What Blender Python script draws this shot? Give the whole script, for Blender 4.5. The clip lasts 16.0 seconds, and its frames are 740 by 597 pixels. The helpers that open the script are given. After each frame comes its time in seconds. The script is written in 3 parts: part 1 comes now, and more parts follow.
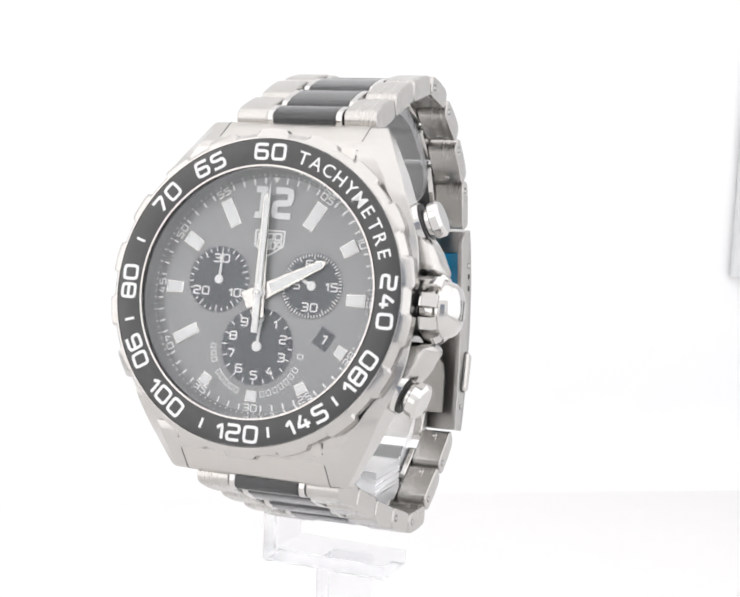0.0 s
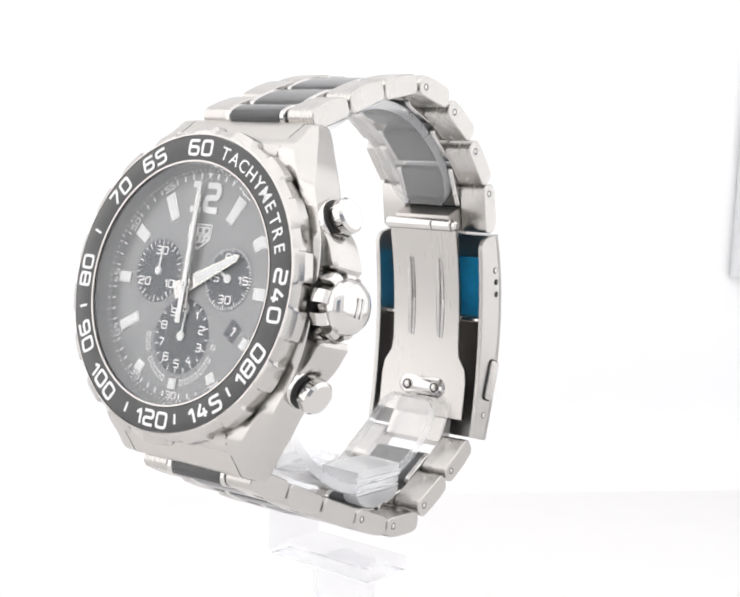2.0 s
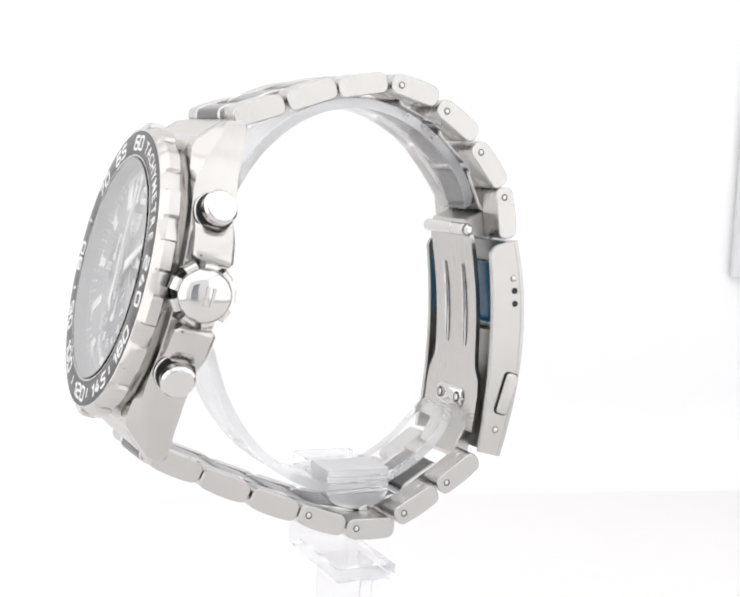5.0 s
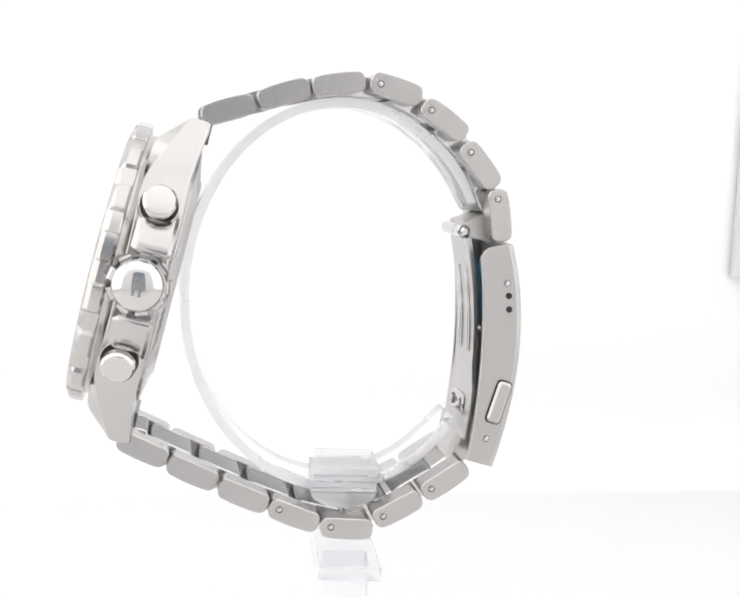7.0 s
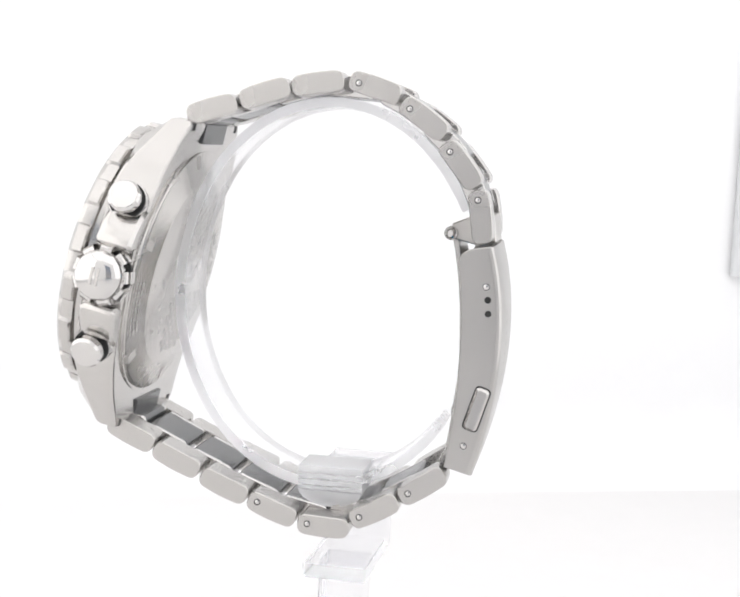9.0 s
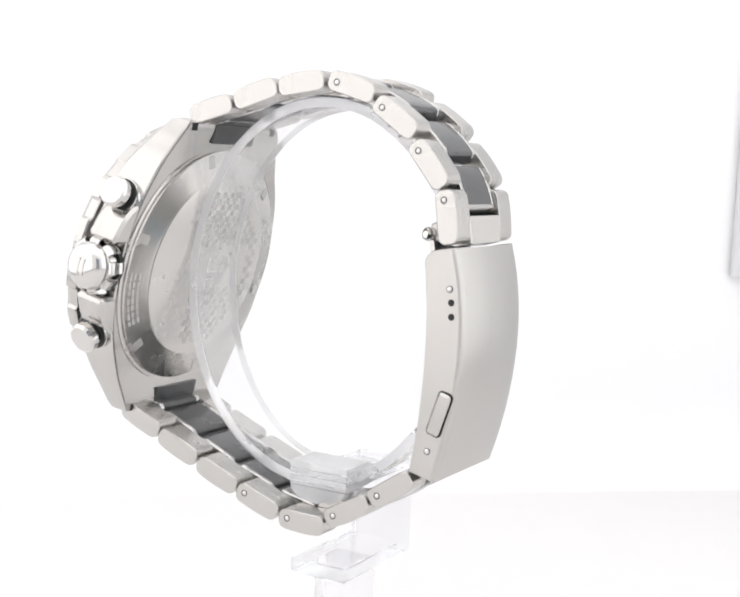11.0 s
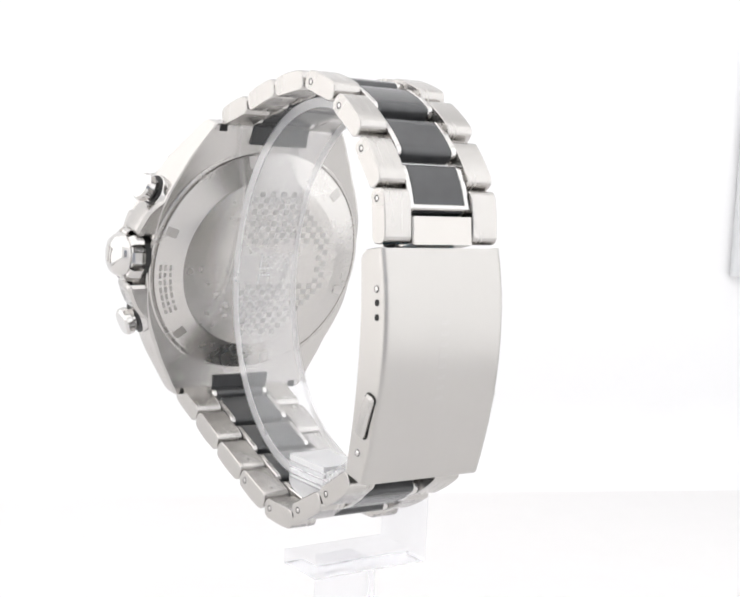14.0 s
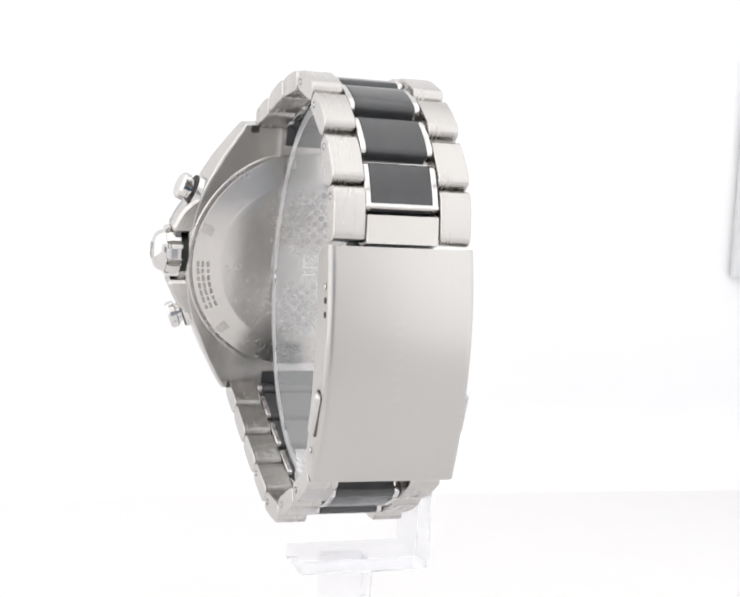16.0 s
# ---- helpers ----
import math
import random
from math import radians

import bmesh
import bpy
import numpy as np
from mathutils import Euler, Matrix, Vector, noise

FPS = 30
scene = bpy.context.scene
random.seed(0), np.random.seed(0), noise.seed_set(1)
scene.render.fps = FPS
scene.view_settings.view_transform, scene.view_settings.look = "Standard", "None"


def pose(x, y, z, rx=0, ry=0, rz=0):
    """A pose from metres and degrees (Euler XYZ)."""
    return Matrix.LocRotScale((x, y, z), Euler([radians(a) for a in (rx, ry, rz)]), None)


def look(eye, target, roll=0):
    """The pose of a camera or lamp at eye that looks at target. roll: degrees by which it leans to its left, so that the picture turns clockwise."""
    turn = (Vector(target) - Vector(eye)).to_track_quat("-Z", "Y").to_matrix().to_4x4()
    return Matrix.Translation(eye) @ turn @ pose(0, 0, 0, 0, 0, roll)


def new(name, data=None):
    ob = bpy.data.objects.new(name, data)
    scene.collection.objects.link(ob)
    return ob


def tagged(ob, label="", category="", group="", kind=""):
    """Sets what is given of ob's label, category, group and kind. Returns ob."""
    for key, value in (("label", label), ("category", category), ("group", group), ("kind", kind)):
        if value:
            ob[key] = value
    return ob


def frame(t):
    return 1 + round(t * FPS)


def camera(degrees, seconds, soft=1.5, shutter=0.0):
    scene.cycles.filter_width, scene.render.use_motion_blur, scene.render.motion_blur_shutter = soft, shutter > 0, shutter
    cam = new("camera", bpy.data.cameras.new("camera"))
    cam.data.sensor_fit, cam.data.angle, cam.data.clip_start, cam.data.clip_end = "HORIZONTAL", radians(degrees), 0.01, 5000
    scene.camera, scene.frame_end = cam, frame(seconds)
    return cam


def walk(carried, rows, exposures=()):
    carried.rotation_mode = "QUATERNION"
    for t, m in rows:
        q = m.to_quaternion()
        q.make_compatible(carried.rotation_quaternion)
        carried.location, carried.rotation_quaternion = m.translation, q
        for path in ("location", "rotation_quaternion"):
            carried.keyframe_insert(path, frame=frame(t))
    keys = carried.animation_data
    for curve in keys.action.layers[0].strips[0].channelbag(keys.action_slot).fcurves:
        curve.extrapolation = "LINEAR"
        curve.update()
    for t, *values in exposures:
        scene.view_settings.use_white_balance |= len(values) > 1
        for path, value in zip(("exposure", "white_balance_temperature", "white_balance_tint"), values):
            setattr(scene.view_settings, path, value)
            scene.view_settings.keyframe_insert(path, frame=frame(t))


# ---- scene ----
# ---------------------------------------------------------------- camera
EYE_HEIGHT = 0.100
EYE = Vector((0.0, -0.215, EYE_HEIGHT))
cam = camera(30.115, 16.0, soft=2.1)
YAW, PITCH, ROLL = radians(0.539), radians(-7.109), 2.666
AHEAD = Vector((math.sin(YAW) * math.cos(PITCH), math.cos(YAW) * math.cos(PITCH), math.sin(PITCH)))
walk(cam, [(0, look(EYE, EYE + AHEAD, ROLL)), (16, look(EYE, EYE + AHEAD, ROLL))])

# ---------------------------------------------------------------- world, lights, exposure
world = bpy.data.worlds.new("room")
scene.world = world
world.use_nodes = True
# the room in front of the box: cool above, warm towards the table
wn = world.node_tree
co, sep, ramp = wn.nodes.new("ShaderNodeTexCoord"), wn.nodes.new("ShaderNodeSeparateXYZ"), wn.nodes.new("ShaderNodeValToRGB")
tilt = wn.nodes.new("ShaderNodeMapRange")
tilt.inputs["From Min"].default_value, tilt.inputs["From Max"].default_value = -0.5, 0.6
wn.links.new(co.outputs["Generated"], sep.inputs[0])
wn.links.new(sep.outputs["Z"], tilt.inputs["Value"])
wn.links.new(tilt.outputs[0], ramp.inputs["Fac"])
ramp.color_ramp.elements[0].color = (1.0, 0.90, 0.81, 1)
ramp.color_ramp.elements[1].color = (0.46, 0.58, 0.78, 1)
wn.links.new(ramp.outputs["Color"], wn.nodes["Background"].inputs[0])
wn.nodes["Background"].inputs[1].default_value = 0.54
scene.view_settings.exposure = 0.27


def lamp(name, m, sx, sy, watts, colour):
    data = bpy.data.lights.new(name, "AREA")
    data.shape, data.size, data.size_y, data.energy, data.color = "RECTANGLE", sx, sy, watts, colour
    ob = new(name, data)
    ob.matrix_world = m
    return ob


lamp("ceiling_light", pose(0, -0.10, 0.372), 0.48, 0.50, 0.43, (1.0, 0.992, 0.992))
lamp("side_light", pose(-0.244, -0.10, 0.19, 0, -90, 0), 0.34, 0.50, 0.40, (1.0, 0.975, 0.955))
lamp("side_light", pose(0.244, -0.10, 0.19, 0, 90, 0), 0.34, 0.50, 0.32, (0.97, 0.985, 1.0))


# ---------------------------------------------------------------- materials
def material(name, colour, rough=0.5, metal=0.0, vary=0.0, scale=300.0, bump=0.0, stretch=(1, 1, 1), coat=0.0,
             transmission=0.0, ior=1.5, aniso=0.0, rough_vary=0.0):
    mat = bpy.data.materials.new(name)
    mat.use_nodes = True
    nt = mat.node_tree
    b = nt.nodes["Principled BSDF"]
    b.inputs["Base Color"].default_value = (*colour, 1)
    b.inputs["Roughness"].default_value = rough
    b.inputs["Metallic"].default_value = metal
    b.inputs["Coat Weight"].default_value = coat
    b.inputs["Coat Roughness"].default_value = 0.04
    b.inputs["Transmission Weight"].default_value = transmission
    b.inputs["IOR"].default_value = ior
    b.inputs["Anisotropic"].default_value = aniso
    if vary or bump or rough_vary:
        co = nt.nodes.new("ShaderNodeTexCoord")
        mp = nt.nodes.new("ShaderNodeMapping")
        mp.inputs["Scale"].default_value = stretch
        nt.links.new(co.outputs["Object"], mp.inputs["Vector"])
        fine = nt.nodes.new("ShaderNodeTexNoise")
        fine.inputs["Scale"].default_value = scale
        fine.inputs["Detail"].default_value = 4
        nt.links.new(mp.outputs["Vector"], fine.inputs["Vector"])
        wide = nt.nodes.new("ShaderNodeTexNoise")
        wide.inputs["Scale"].default_value = 130
        nt.links.new(co.outputs["Object"], wide.inputs["Vector"])
        both = nt.nodes.new("ShaderNodeMath")
        both.operation = "ADD"
        nt.links.new(fine.outputs["Fac"], both.inputs[0])
        nt.links.new(wide.outputs["Fac"], both.inputs[1])
        if vary:
            ramp = nt.nodes.new("ShaderNodeMapRange")
            ramp.inputs["From Min"].default_value, ramp.inputs["From Max"].default_value = 0.6, 1.4
            ramp.inputs["To Min"].default_value, ramp.inputs["To Max"].default_value = 1 - vary, 1 + vary
            nt.links.new(both.outputs[0], ramp.inputs["Value"])
            mul = nt.nodes.new("ShaderNodeVectorMath")
            mul.operation = "SCALE"
            mul.inputs[0].default_value = colour
            nt.links.new(ramp.outputs[0], mul.inputs["Scale"])
            nt.links.new(mul.outputs[0], b.inputs["Base Color"])
        if rough_vary:
            rr = nt.nodes.new("ShaderNodeMapRange")
            rr.inputs["From Min"].default_value, rr.inputs["From Max"].default_value = 0.6, 1.4
            rr.inputs["To Min"].default_value, rr.inputs["To Max"].default_value = rough - rough_vary, rough + rough_vary
            nt.links.new(both.outputs[0], rr.inputs["Value"])
            nt.links.new(rr.outputs[0], b.inputs["Roughness"])
        if bump:
            bp = nt.nodes.new("ShaderNodeBump")
            bp.inputs["Strength"].default_value = bump
            bp.inputs["Distance"].default_value = 0.00003
            nt.links.new(fine.outputs["Fac"], bp.inputs["Height"])
            nt.links.new(bp.outputs["Normal"], b.inputs["Normal"])
    return mat


def radial(mat, amount):
    """Brushing that runs round the middle of a turned part."""
    nt = mat.node_tree
    tan = nt.nodes.new("ShaderNodeTangent")
    tan.direction_type, tan.axis = "RADIAL", "Z"
    b = nt.nodes["Principled BSDF"]
    b.inputs["Anisotropic"].default_value = amount
    nt.links.new(tan.outputs[0], b.inputs["Tangent"])
    return mat


# streaks run along the bracelet (long in y and z, fine across x)
BRUSHED = material("brushed_steel", (0.515, 0.499, 0.48), 0.27, 1.0, 0.005, 2500, 0.0, (1, 0.05, 0.05), rough_vary=0.007)
# the clasp's copy of the brushed steel: base darkened to stand for dimmer light
CLASP_DIMMED = material("dimmed_brushed_steel", (0.49, 0.476, 0.458), 0.31, 1.0, 0.012, 1200, 0.0, (1, 0.05, 0.05), rough_vary=0.03)
CROSS_BRUSHED = material("cross_brushed_steel", (0.56, 0.54, 0.515), 0.33, 1.0, 0.008, 2500, 0.0, (0.05, 1, 1), rough_vary=0.01)
SATIN = material("satin_steel", (0.53, 0.514, 0.496), 0.20, 1.0, 0.03, 700, 0.1, rough_vary=0.04)
TURNED = radial(material("turned_steel", (0.57, 0.553, 0.533), 0.26, 1.0, 0.03, 700, 0.05, rough_vary=0.03), 0.6)
POLISHED = material("polished_steel", (0.61, 0.597, 0.582), 0.08, 1.0, 0.02, 200, rough_vary=0.02)
CERAMIC = material("black_ceramic", (0.052, 0.053, 0.055), 0.24, 0.0, 0.15, 300, rough_vary=0.03, coat=0.2)
BEZEL_BLACK = material("black_bezel_coating", (0.058, 0.058, 0.058), 0.38, 0.0, 0.15, 600, 0.1, rough_vary=0.05)
DIAL_GREY = radial(material("grey_sunray_dial", (0.272, 0.276, 0.281), 0.40, 0.35, 0.04, 500, 0.08, rough_vary=0.05), 0.6)
FLANGE_GREY = material("grey_flange", (0.30, 0.305, 0.31), 0.45, 0.2, 0.05, 400)
SUBDIAL = material("dark_grey_subdial", (0.088, 0.095, 0.107), 0.42, 0.2, 0.08, 900, 0.15)
PRINT = material("white_print", (0.82, 0.82, 0.82), 0.45, 0.0, 0.03, 500)
LUME = material("white_luminous_paint", (0.76, 0.77, 0.77), 0.5, 0.0, 0.05, 1500, 0.3)
# near black for the shade in recesses that aren't cut into the mesh
RECESS_SHADE = material("recess_shade_black", (0.010, 0.010, 0.010), 0.6, 0.0, 0.1, 800)
GASKET = material("black_rubber", (0.012, 0.012, 0.012), 0.5, 0.0, 0.1, 800)
BLUE = material("blue_protective_film", (0.03, 0.38, 0.72), 0.22, 0.0, 0.25, 350, 0.6, coat=0.3)
ENGRAVED = material("etched_steel", (0.52, 0.505, 0.487), 0.32, 1.0, 0.08, 1500)
ETCHED_LIGHT = material("frosted_etching", (0.505, 0.493, 0.476), 0.38, 1.0, 0.05, 1500)
FROSTED = material("fine_frosting", (0.47, 0.46, 0.447), 0.36, 1.0, 0.02, 900)
# whitish, to imitate the light that a clear edge gathers
EDGE_GLOW = material("pale_edge_glow", (0.97, 0.97, 0.975), 0.3, 0.0, transmission=0.88, ior=1.04, rough_vary=0.05)
GLASS = material("sapphire_crystal", (1, 1, 1), 0.0, 0.0, transmission=1.0, ior=1.28)
ACRYLIC = material("clear_acrylic", (0.95, 0.95, 0.965), 0.06, 0.0, transmission=0.92, ior=1.11, rough_vary=0.02)
CUFF = material("polished_clear_acrylic", (0.99, 0.99, 0.995), 0.03, 0.0, transmission=0.87, ior=1.05, rough_vary=0.02)
# white mixed into clear acrylic in place of the light it reflects and bends
WHITENED_CLEAR = material("whitened_clear_acrylic", (0.985, 0.985, 0.99), 0.04, 0.0, transmission=0.64, ior=1.2, rough_vary=0.02)
WHITE_CARD = material("white_card", (0.88, 0.88, 0.885), 0.75, 0.0, 0.008, 60)
WHITE_FLOOR = material("white_satin_floor", (0.81, 0.802, 0.799), 0.5, 0.0, 0.008, 60)
GREY_CARD = material("grey_card", (0.65, 0.66, 0.67), 0.7, 0.0, 0.03, 80)
LED_FRAME = material("white_lamp_housing", (0.7, 0.7, 0.7), 0.4, 0.0, 0.03, 100)

MM = 0.001


# ---------------------------------------------------------------- builders (millimetres in, metres out)
def part(name, bm, mat, parent, label="", m=None, smooth=35):
    for f in bm.faces:
        f.smooth = smooth > 0 and len(f.verts) <= 8
    bmesh.ops.recalc_face_normals(bm, faces=bm.faces[:])
    me = bpy.data.meshes.new(name)
    bm.to_mesh(me)
    bm.free()
    me.transform(Matrix.Scale(MM, 4))
    if smooth > 0:
        me.set_sharp_from_angle(angle=radians(smooth))
    me.materials.append(mat)
    ob = new(name, me)
    if parent:
        ob.parent = parent
    if m is not None:
        ob.matrix_basis = m
    if label:
        ob["label"] = label
    return ob


def again(ob, parent, m, name=None):
    """Another object on the same mesh."""
    o = new(name or ob.name.split(".")[0], ob.data)
    o.parent = parent
    o.matrix_basis = m
    if "label" in ob:
        o["label"] = ob["label"]
    return o


def mmpose(x, y, z, rx=0, ry=0, rz=0):
    return pose(x * MM, y * MM, z * MM, rx, ry, rz)


def rings(bm, loops, caps=True, closed=True):
    """Skin a list of loops of equal length."""
    vs = [[bm.verts.new(p) for p in loop] for loop in loops]
    n = len(vs[0])
    for a, b in zip(vs, vs[1:]):
        for i in range(n if closed else n - 1):
            bm.faces.new((a[i], a[(i + 1) % n], b[(i + 1) % n], b[i]))
    if caps:
        bm.faces.new(vs[0])
        bm.faces.new(vs[-1])
    return vs


def shrink(poly, d):
    """Move a convex-ish outline inwards by d."""
    out = []
    n = len(poly)
    area = sum(poly[i][0] * poly[(i + 1) % n][1] - poly[(i + 1) % n][0] * poly[i][1] for i in range(n))
    s = 1 if area > 0 else -1
    for i in range(n):
        a, b, c = Vector(poly[i - 1]), Vector(poly[i]), Vector(poly[(i + 1) % n])
        u, v = (b - a).normalized(), (c - b).normalized()
        nu, nv = Vector((-u.y, u.x)) * s, Vector((-v.y, v.x)) * s
        k = nu + nv
        k = k / max(0.5, k.dot(nu)) if k.length > 1e-6 else nu
        out.append(tuple(b + k * d))
    return out


def prism_x(bm, poly, x0, x1, bev=0.15):
    """An outline in (y, z) carried from x0 to x1, with bevelled ends."""
    small = shrink(poly, bev)
    rings(bm, [[(x0, *p) for p in small], [(x0 + bev, *p) for p in poly], [(x1 - bev, *p) for p in poly], [(x1, *p) for p in small]])


def prism_z(bm, poly, z0, z1, bev=0.0):
    """An outline in (x, y) carried from z0 up to z1, bevelled at the top."""
    if bev:
        small = shrink(poly, bev)
        rings(bm, [[(*p, z0) for p in poly], [(*p, z1 - bev) for p in poly], [(*p, z1) for p in small]])
    else:
        rings(bm, [[(*p, z0) for p in poly], [(*p, z1) for p in poly]])


def lathe(bm, profile, n=96, shut=True, ripple=None):
    """Revolve (radius, z) points round z; shut joins the last point to the first."""
    prof = list(profile) + ([profile[0]] if shut else [])
    vs = []
    for i in range(n):
        a = 2 * math.pi * i / n
        row = []
        for r, z in profile:
            if ripple:
                r, z = ripple(a, r, z)
            row.append(bm.verts.new((r * math.sin(a), r * math.cos(a), z)))
        vs.append(row)
    k = len(profile)
    for i in range(n):
        a, b = vs[i], vs[(i + 1) % n]
        for j in range(k if shut else k - 1):
            bm.faces.new((a[j], b[j], b[(j + 1) % k], a[(j + 1) % k]))
    return vs


def solid_lathe(bm, profile, n=64, ripple=None):
    """As lathe, for an open profile whose ends are capped."""
    vs = lathe(bm, profile, n, False, ripple)
    bm.faces.new([row[0] for row in vs])
    bm.faces.new([row[-1] for row in vs])


def box(bm, x0, x1, y0, y1, z0, z1, bev=0.0):
    prism_z(bm, [(x0, y0), (x1, y0), (x1, y1), (x0, y1)], z0, z1, bev)


def round_rect(w, h, r, n=4, bulge=0.0):
    """Outline, centred, w along the first axis; bulge domes the side of positive second axis."""
    out = []
    for cx, cy, a0 in ((w / 2 - r, h / 2 - r, 0), (-w / 2 + r, h / 2 - r, 90), (-w / 2 + r, -h / 2 + r, 180), (w / 2 - r, -h / 2 + r, 270)):
        for i in range(n + 1):
            a = radians(a0 + 90 * i / n)
            out.append((cx + r * math.cos(a), cy + r * math.sin(a)))
    if bulge:
        top = []
        for i, p in enumerate(out):
            top.append(p)
            if i == n:
                for k in range(1, 6):
                    x = w / 2 - r - (w - 2 * r) * k / 6
                    top.append((x, h / 2))
        out = [(x, y + bulge * (1 - (2 * x / w) ** 2) if y > 0 else y) for x, y in top]
    return out


def bezier(p0, p1, p2, n):
    return [tuple(Vector(p0) * (1 - t) ** 2 + Vector(p1) * 2 * t * (1 - t) + Vector(p2) * t * t) for t in (i / n for i in range(n + 1))]


def strip(curve, thick):
    """An outline in (y, z): the curve, and the same shifted by thick to its left side."""
    other = []
    for i, p in enumerate(curve):
        a, b = Vector(curve[max(i - 1, 0)]), Vector(curve[min(i + 1, len(curve) - 1)])
        d = (b - a).normalized()
        other.append((p[0] - d.y * thick, p[1] + d.x * thick))
    return list(curve) + other[::-1]


GLYPHS = {}


def glyphs(text, height, wide=1.0, bold=0.0, depth=0.05):
    """A bmesh of the text, centred, its top towards +y, height in millimetres."""
    key = (text, bold)
    if key not in GLYPHS:
        cu = bpy.data.curves.new("text", "FONT")
        cu.body, cu.size, cu.extrude, cu.offset, cu.resolution_u = text, 1.0, 0.02, bold, 3
        ob = new("text", cu)
        dg = bpy.context.evaluated_depsgraph_get()
        me = bpy.data.meshes.new_from_object(ob.evaluated_get(dg))
        bpy.data.objects.remove(ob)
        co = np.array([v.co[:] for v in me.vertices])
        GLYPHS[key] = (me, co.min(0), co.max(0))
    me, lo, hi = GLYPHS[key]
    bm = bmesh.new()
    bm.from_mesh(me)
    s = height / (hi[1] - lo[1])
    for v in bm.verts:
        v.co = ((v.co.x - (lo[0] + hi[0]) / 2) * s * wide, (v.co.y - (lo[1] + hi[1]) / 2) * s, v.co.z / 0.04 * depth)
    return bm


# strokes of squared-off numerals in a unit box; a third value of 1 closes the line
STROKES = {"0": [([(0, 0), (1, 0), (1, 1), (0, 1)], 1)], "1": [([(0.0, 0.72), (0.42, 1), (0.42, 0)], 0)],
           "2": [([(0, 1), (1, 1), (1, 0.5), (0, 0.5), (0, 0), (1, 0)], 0)], "3": [([(0, 1), (1, 1), (1, 0), (0, 0)], 0), ([(0.25, 0.5), (1, 0.5)], 0)],
           "4": [([(0.5, 1), (0, 0.27), (1, 0.27)], 0), ([(0.72, 0.62), (0.72, 0)], 0)], "5": [([(1, 1), (0, 1), (0, 0.55), (1, 0.55), (1, 0), (0, 0)], 0)],
           "6": [([(1, 1), (0, 1), (0, 0), (1, 0), (1, 0.55), (0, 0.55)], 0)], "7": [([(0, 1), (1, 1), (0.42, 0)], 0)],
           "8": [([(0, 0), (1, 0), (1, 1), (0, 1)], 1), ([(0, 0.52), (1, 0.52)], 0)], "9": [([(0, 0), (1, 0), (1, 1), (0, 1), (0, 0.45), (1, 0.45)], 0)]}


def ribbon(bm, pts, width, closed, z0, z1):
    """A flat band along a line of points, with mitred corners."""
    pts = [Vector(p) for p in pts]
    n = len(pts)
    left, right = [], []
    for i, p in enumerate(pts):
        a = pts[i - 1] if closed or i else None
        b = pts[(i + 1) % n] if closed or i < n - 1 else None
        u = (p - a).normalized() if a is not None else (b - p).normalized()
        v = (b - p).normalized() if b is not None else u
        nu, nv = Vector((-u.y, u.x)), Vector((-v.y, v.x))
        k = nu + nv
        k = k / max(0.35, k.dot(nu))
        left.append(p + k * width / 2)
        right.append(p - k * width / 2)
    vs = [[[bm.verts.new((*q, z)) for q in side] for side in (left, right)] for z in (z0, z1)]
    for i in range(n if closed else n - 1):
        j = (i + 1) % n
        bm.faces.new((vs[1][0][i], vs[1][1][i], vs[1][1][j], vs[1][0][j]))
        bm.faces.new((vs[0][0][i], vs[0][0][j], vs[0][1][j], vs[0][1][i]))
        for side in (0, 1):
            bm.faces.new((vs[0][side][i], vs[1][side][i], vs[1][side][j], vs[0][side][j]))
    if not closed:
        for i in (0, n - 1):
            bm.faces.new((vs[0][0][i], vs[0][1][i], vs[1][1][i], vs[1][0][i]))


def rounded(pts, closed, r):
    """Cut the corners of a line."""
    out = []
    n = len(pts)
    for i, p in enumerate(pts):
        if not closed and i in (0, n - 1):
            out.append(p)
            continue
        p, a, b = Vector(p), Vector(pts[i - 1]), Vector(pts[(i + 1) % n])
        d = min(r, (a - p).length * 0.45, (b - p).length * 0.45)
        q0, q1 = p + (a - p).normalized() * d, p + (b - p).normalized() * d
        out += [tuple(q0), tuple((q0 + q1 + p * 2) / 4), tuple(q1)]
    return out


def digits(text, height, wide=0.9, stroke=0.3, depth=0.05):
    """A bmesh of squared-off numerals, centred, the top towards +y."""
    bm = bmesh.new()
    w, h = height * wide - stroke, height - stroke
    gap = stroke * 1.9
    x = 0.0
    for ch in text:
        for k, (pts, closed) in enumerate(STROKES[ch]):
            line = rounded([(x + px * w, py * h) for px, py in pts], closed, height * 0.17)
            ribbon(bm, line, stroke, closed, -depth / 2, depth / 2 + 0.012 * k)
        x += (w * 0.42 if ch == "1" else w) + gap
    bmesh.ops.translate(bm, verts=bm.verts[:], vec=(-(x - gap) / 2, -h / 2, 0))
    return bm


def on_ring(bm, clock, r, z, inward=False):
    """Set a flat piece on a ring: clock in degrees from twelve; its top outwards, or inwards."""
    a = radians(clock)
    bmesh.ops.transform(bm, verts=bm.verts[:], matrix=Matrix.Translation((r * math.sin(a), r * math.cos(a), z)) @ Matrix.Rotation(-a + (math.pi if inward else 0), 4, "Z"))
    return bm


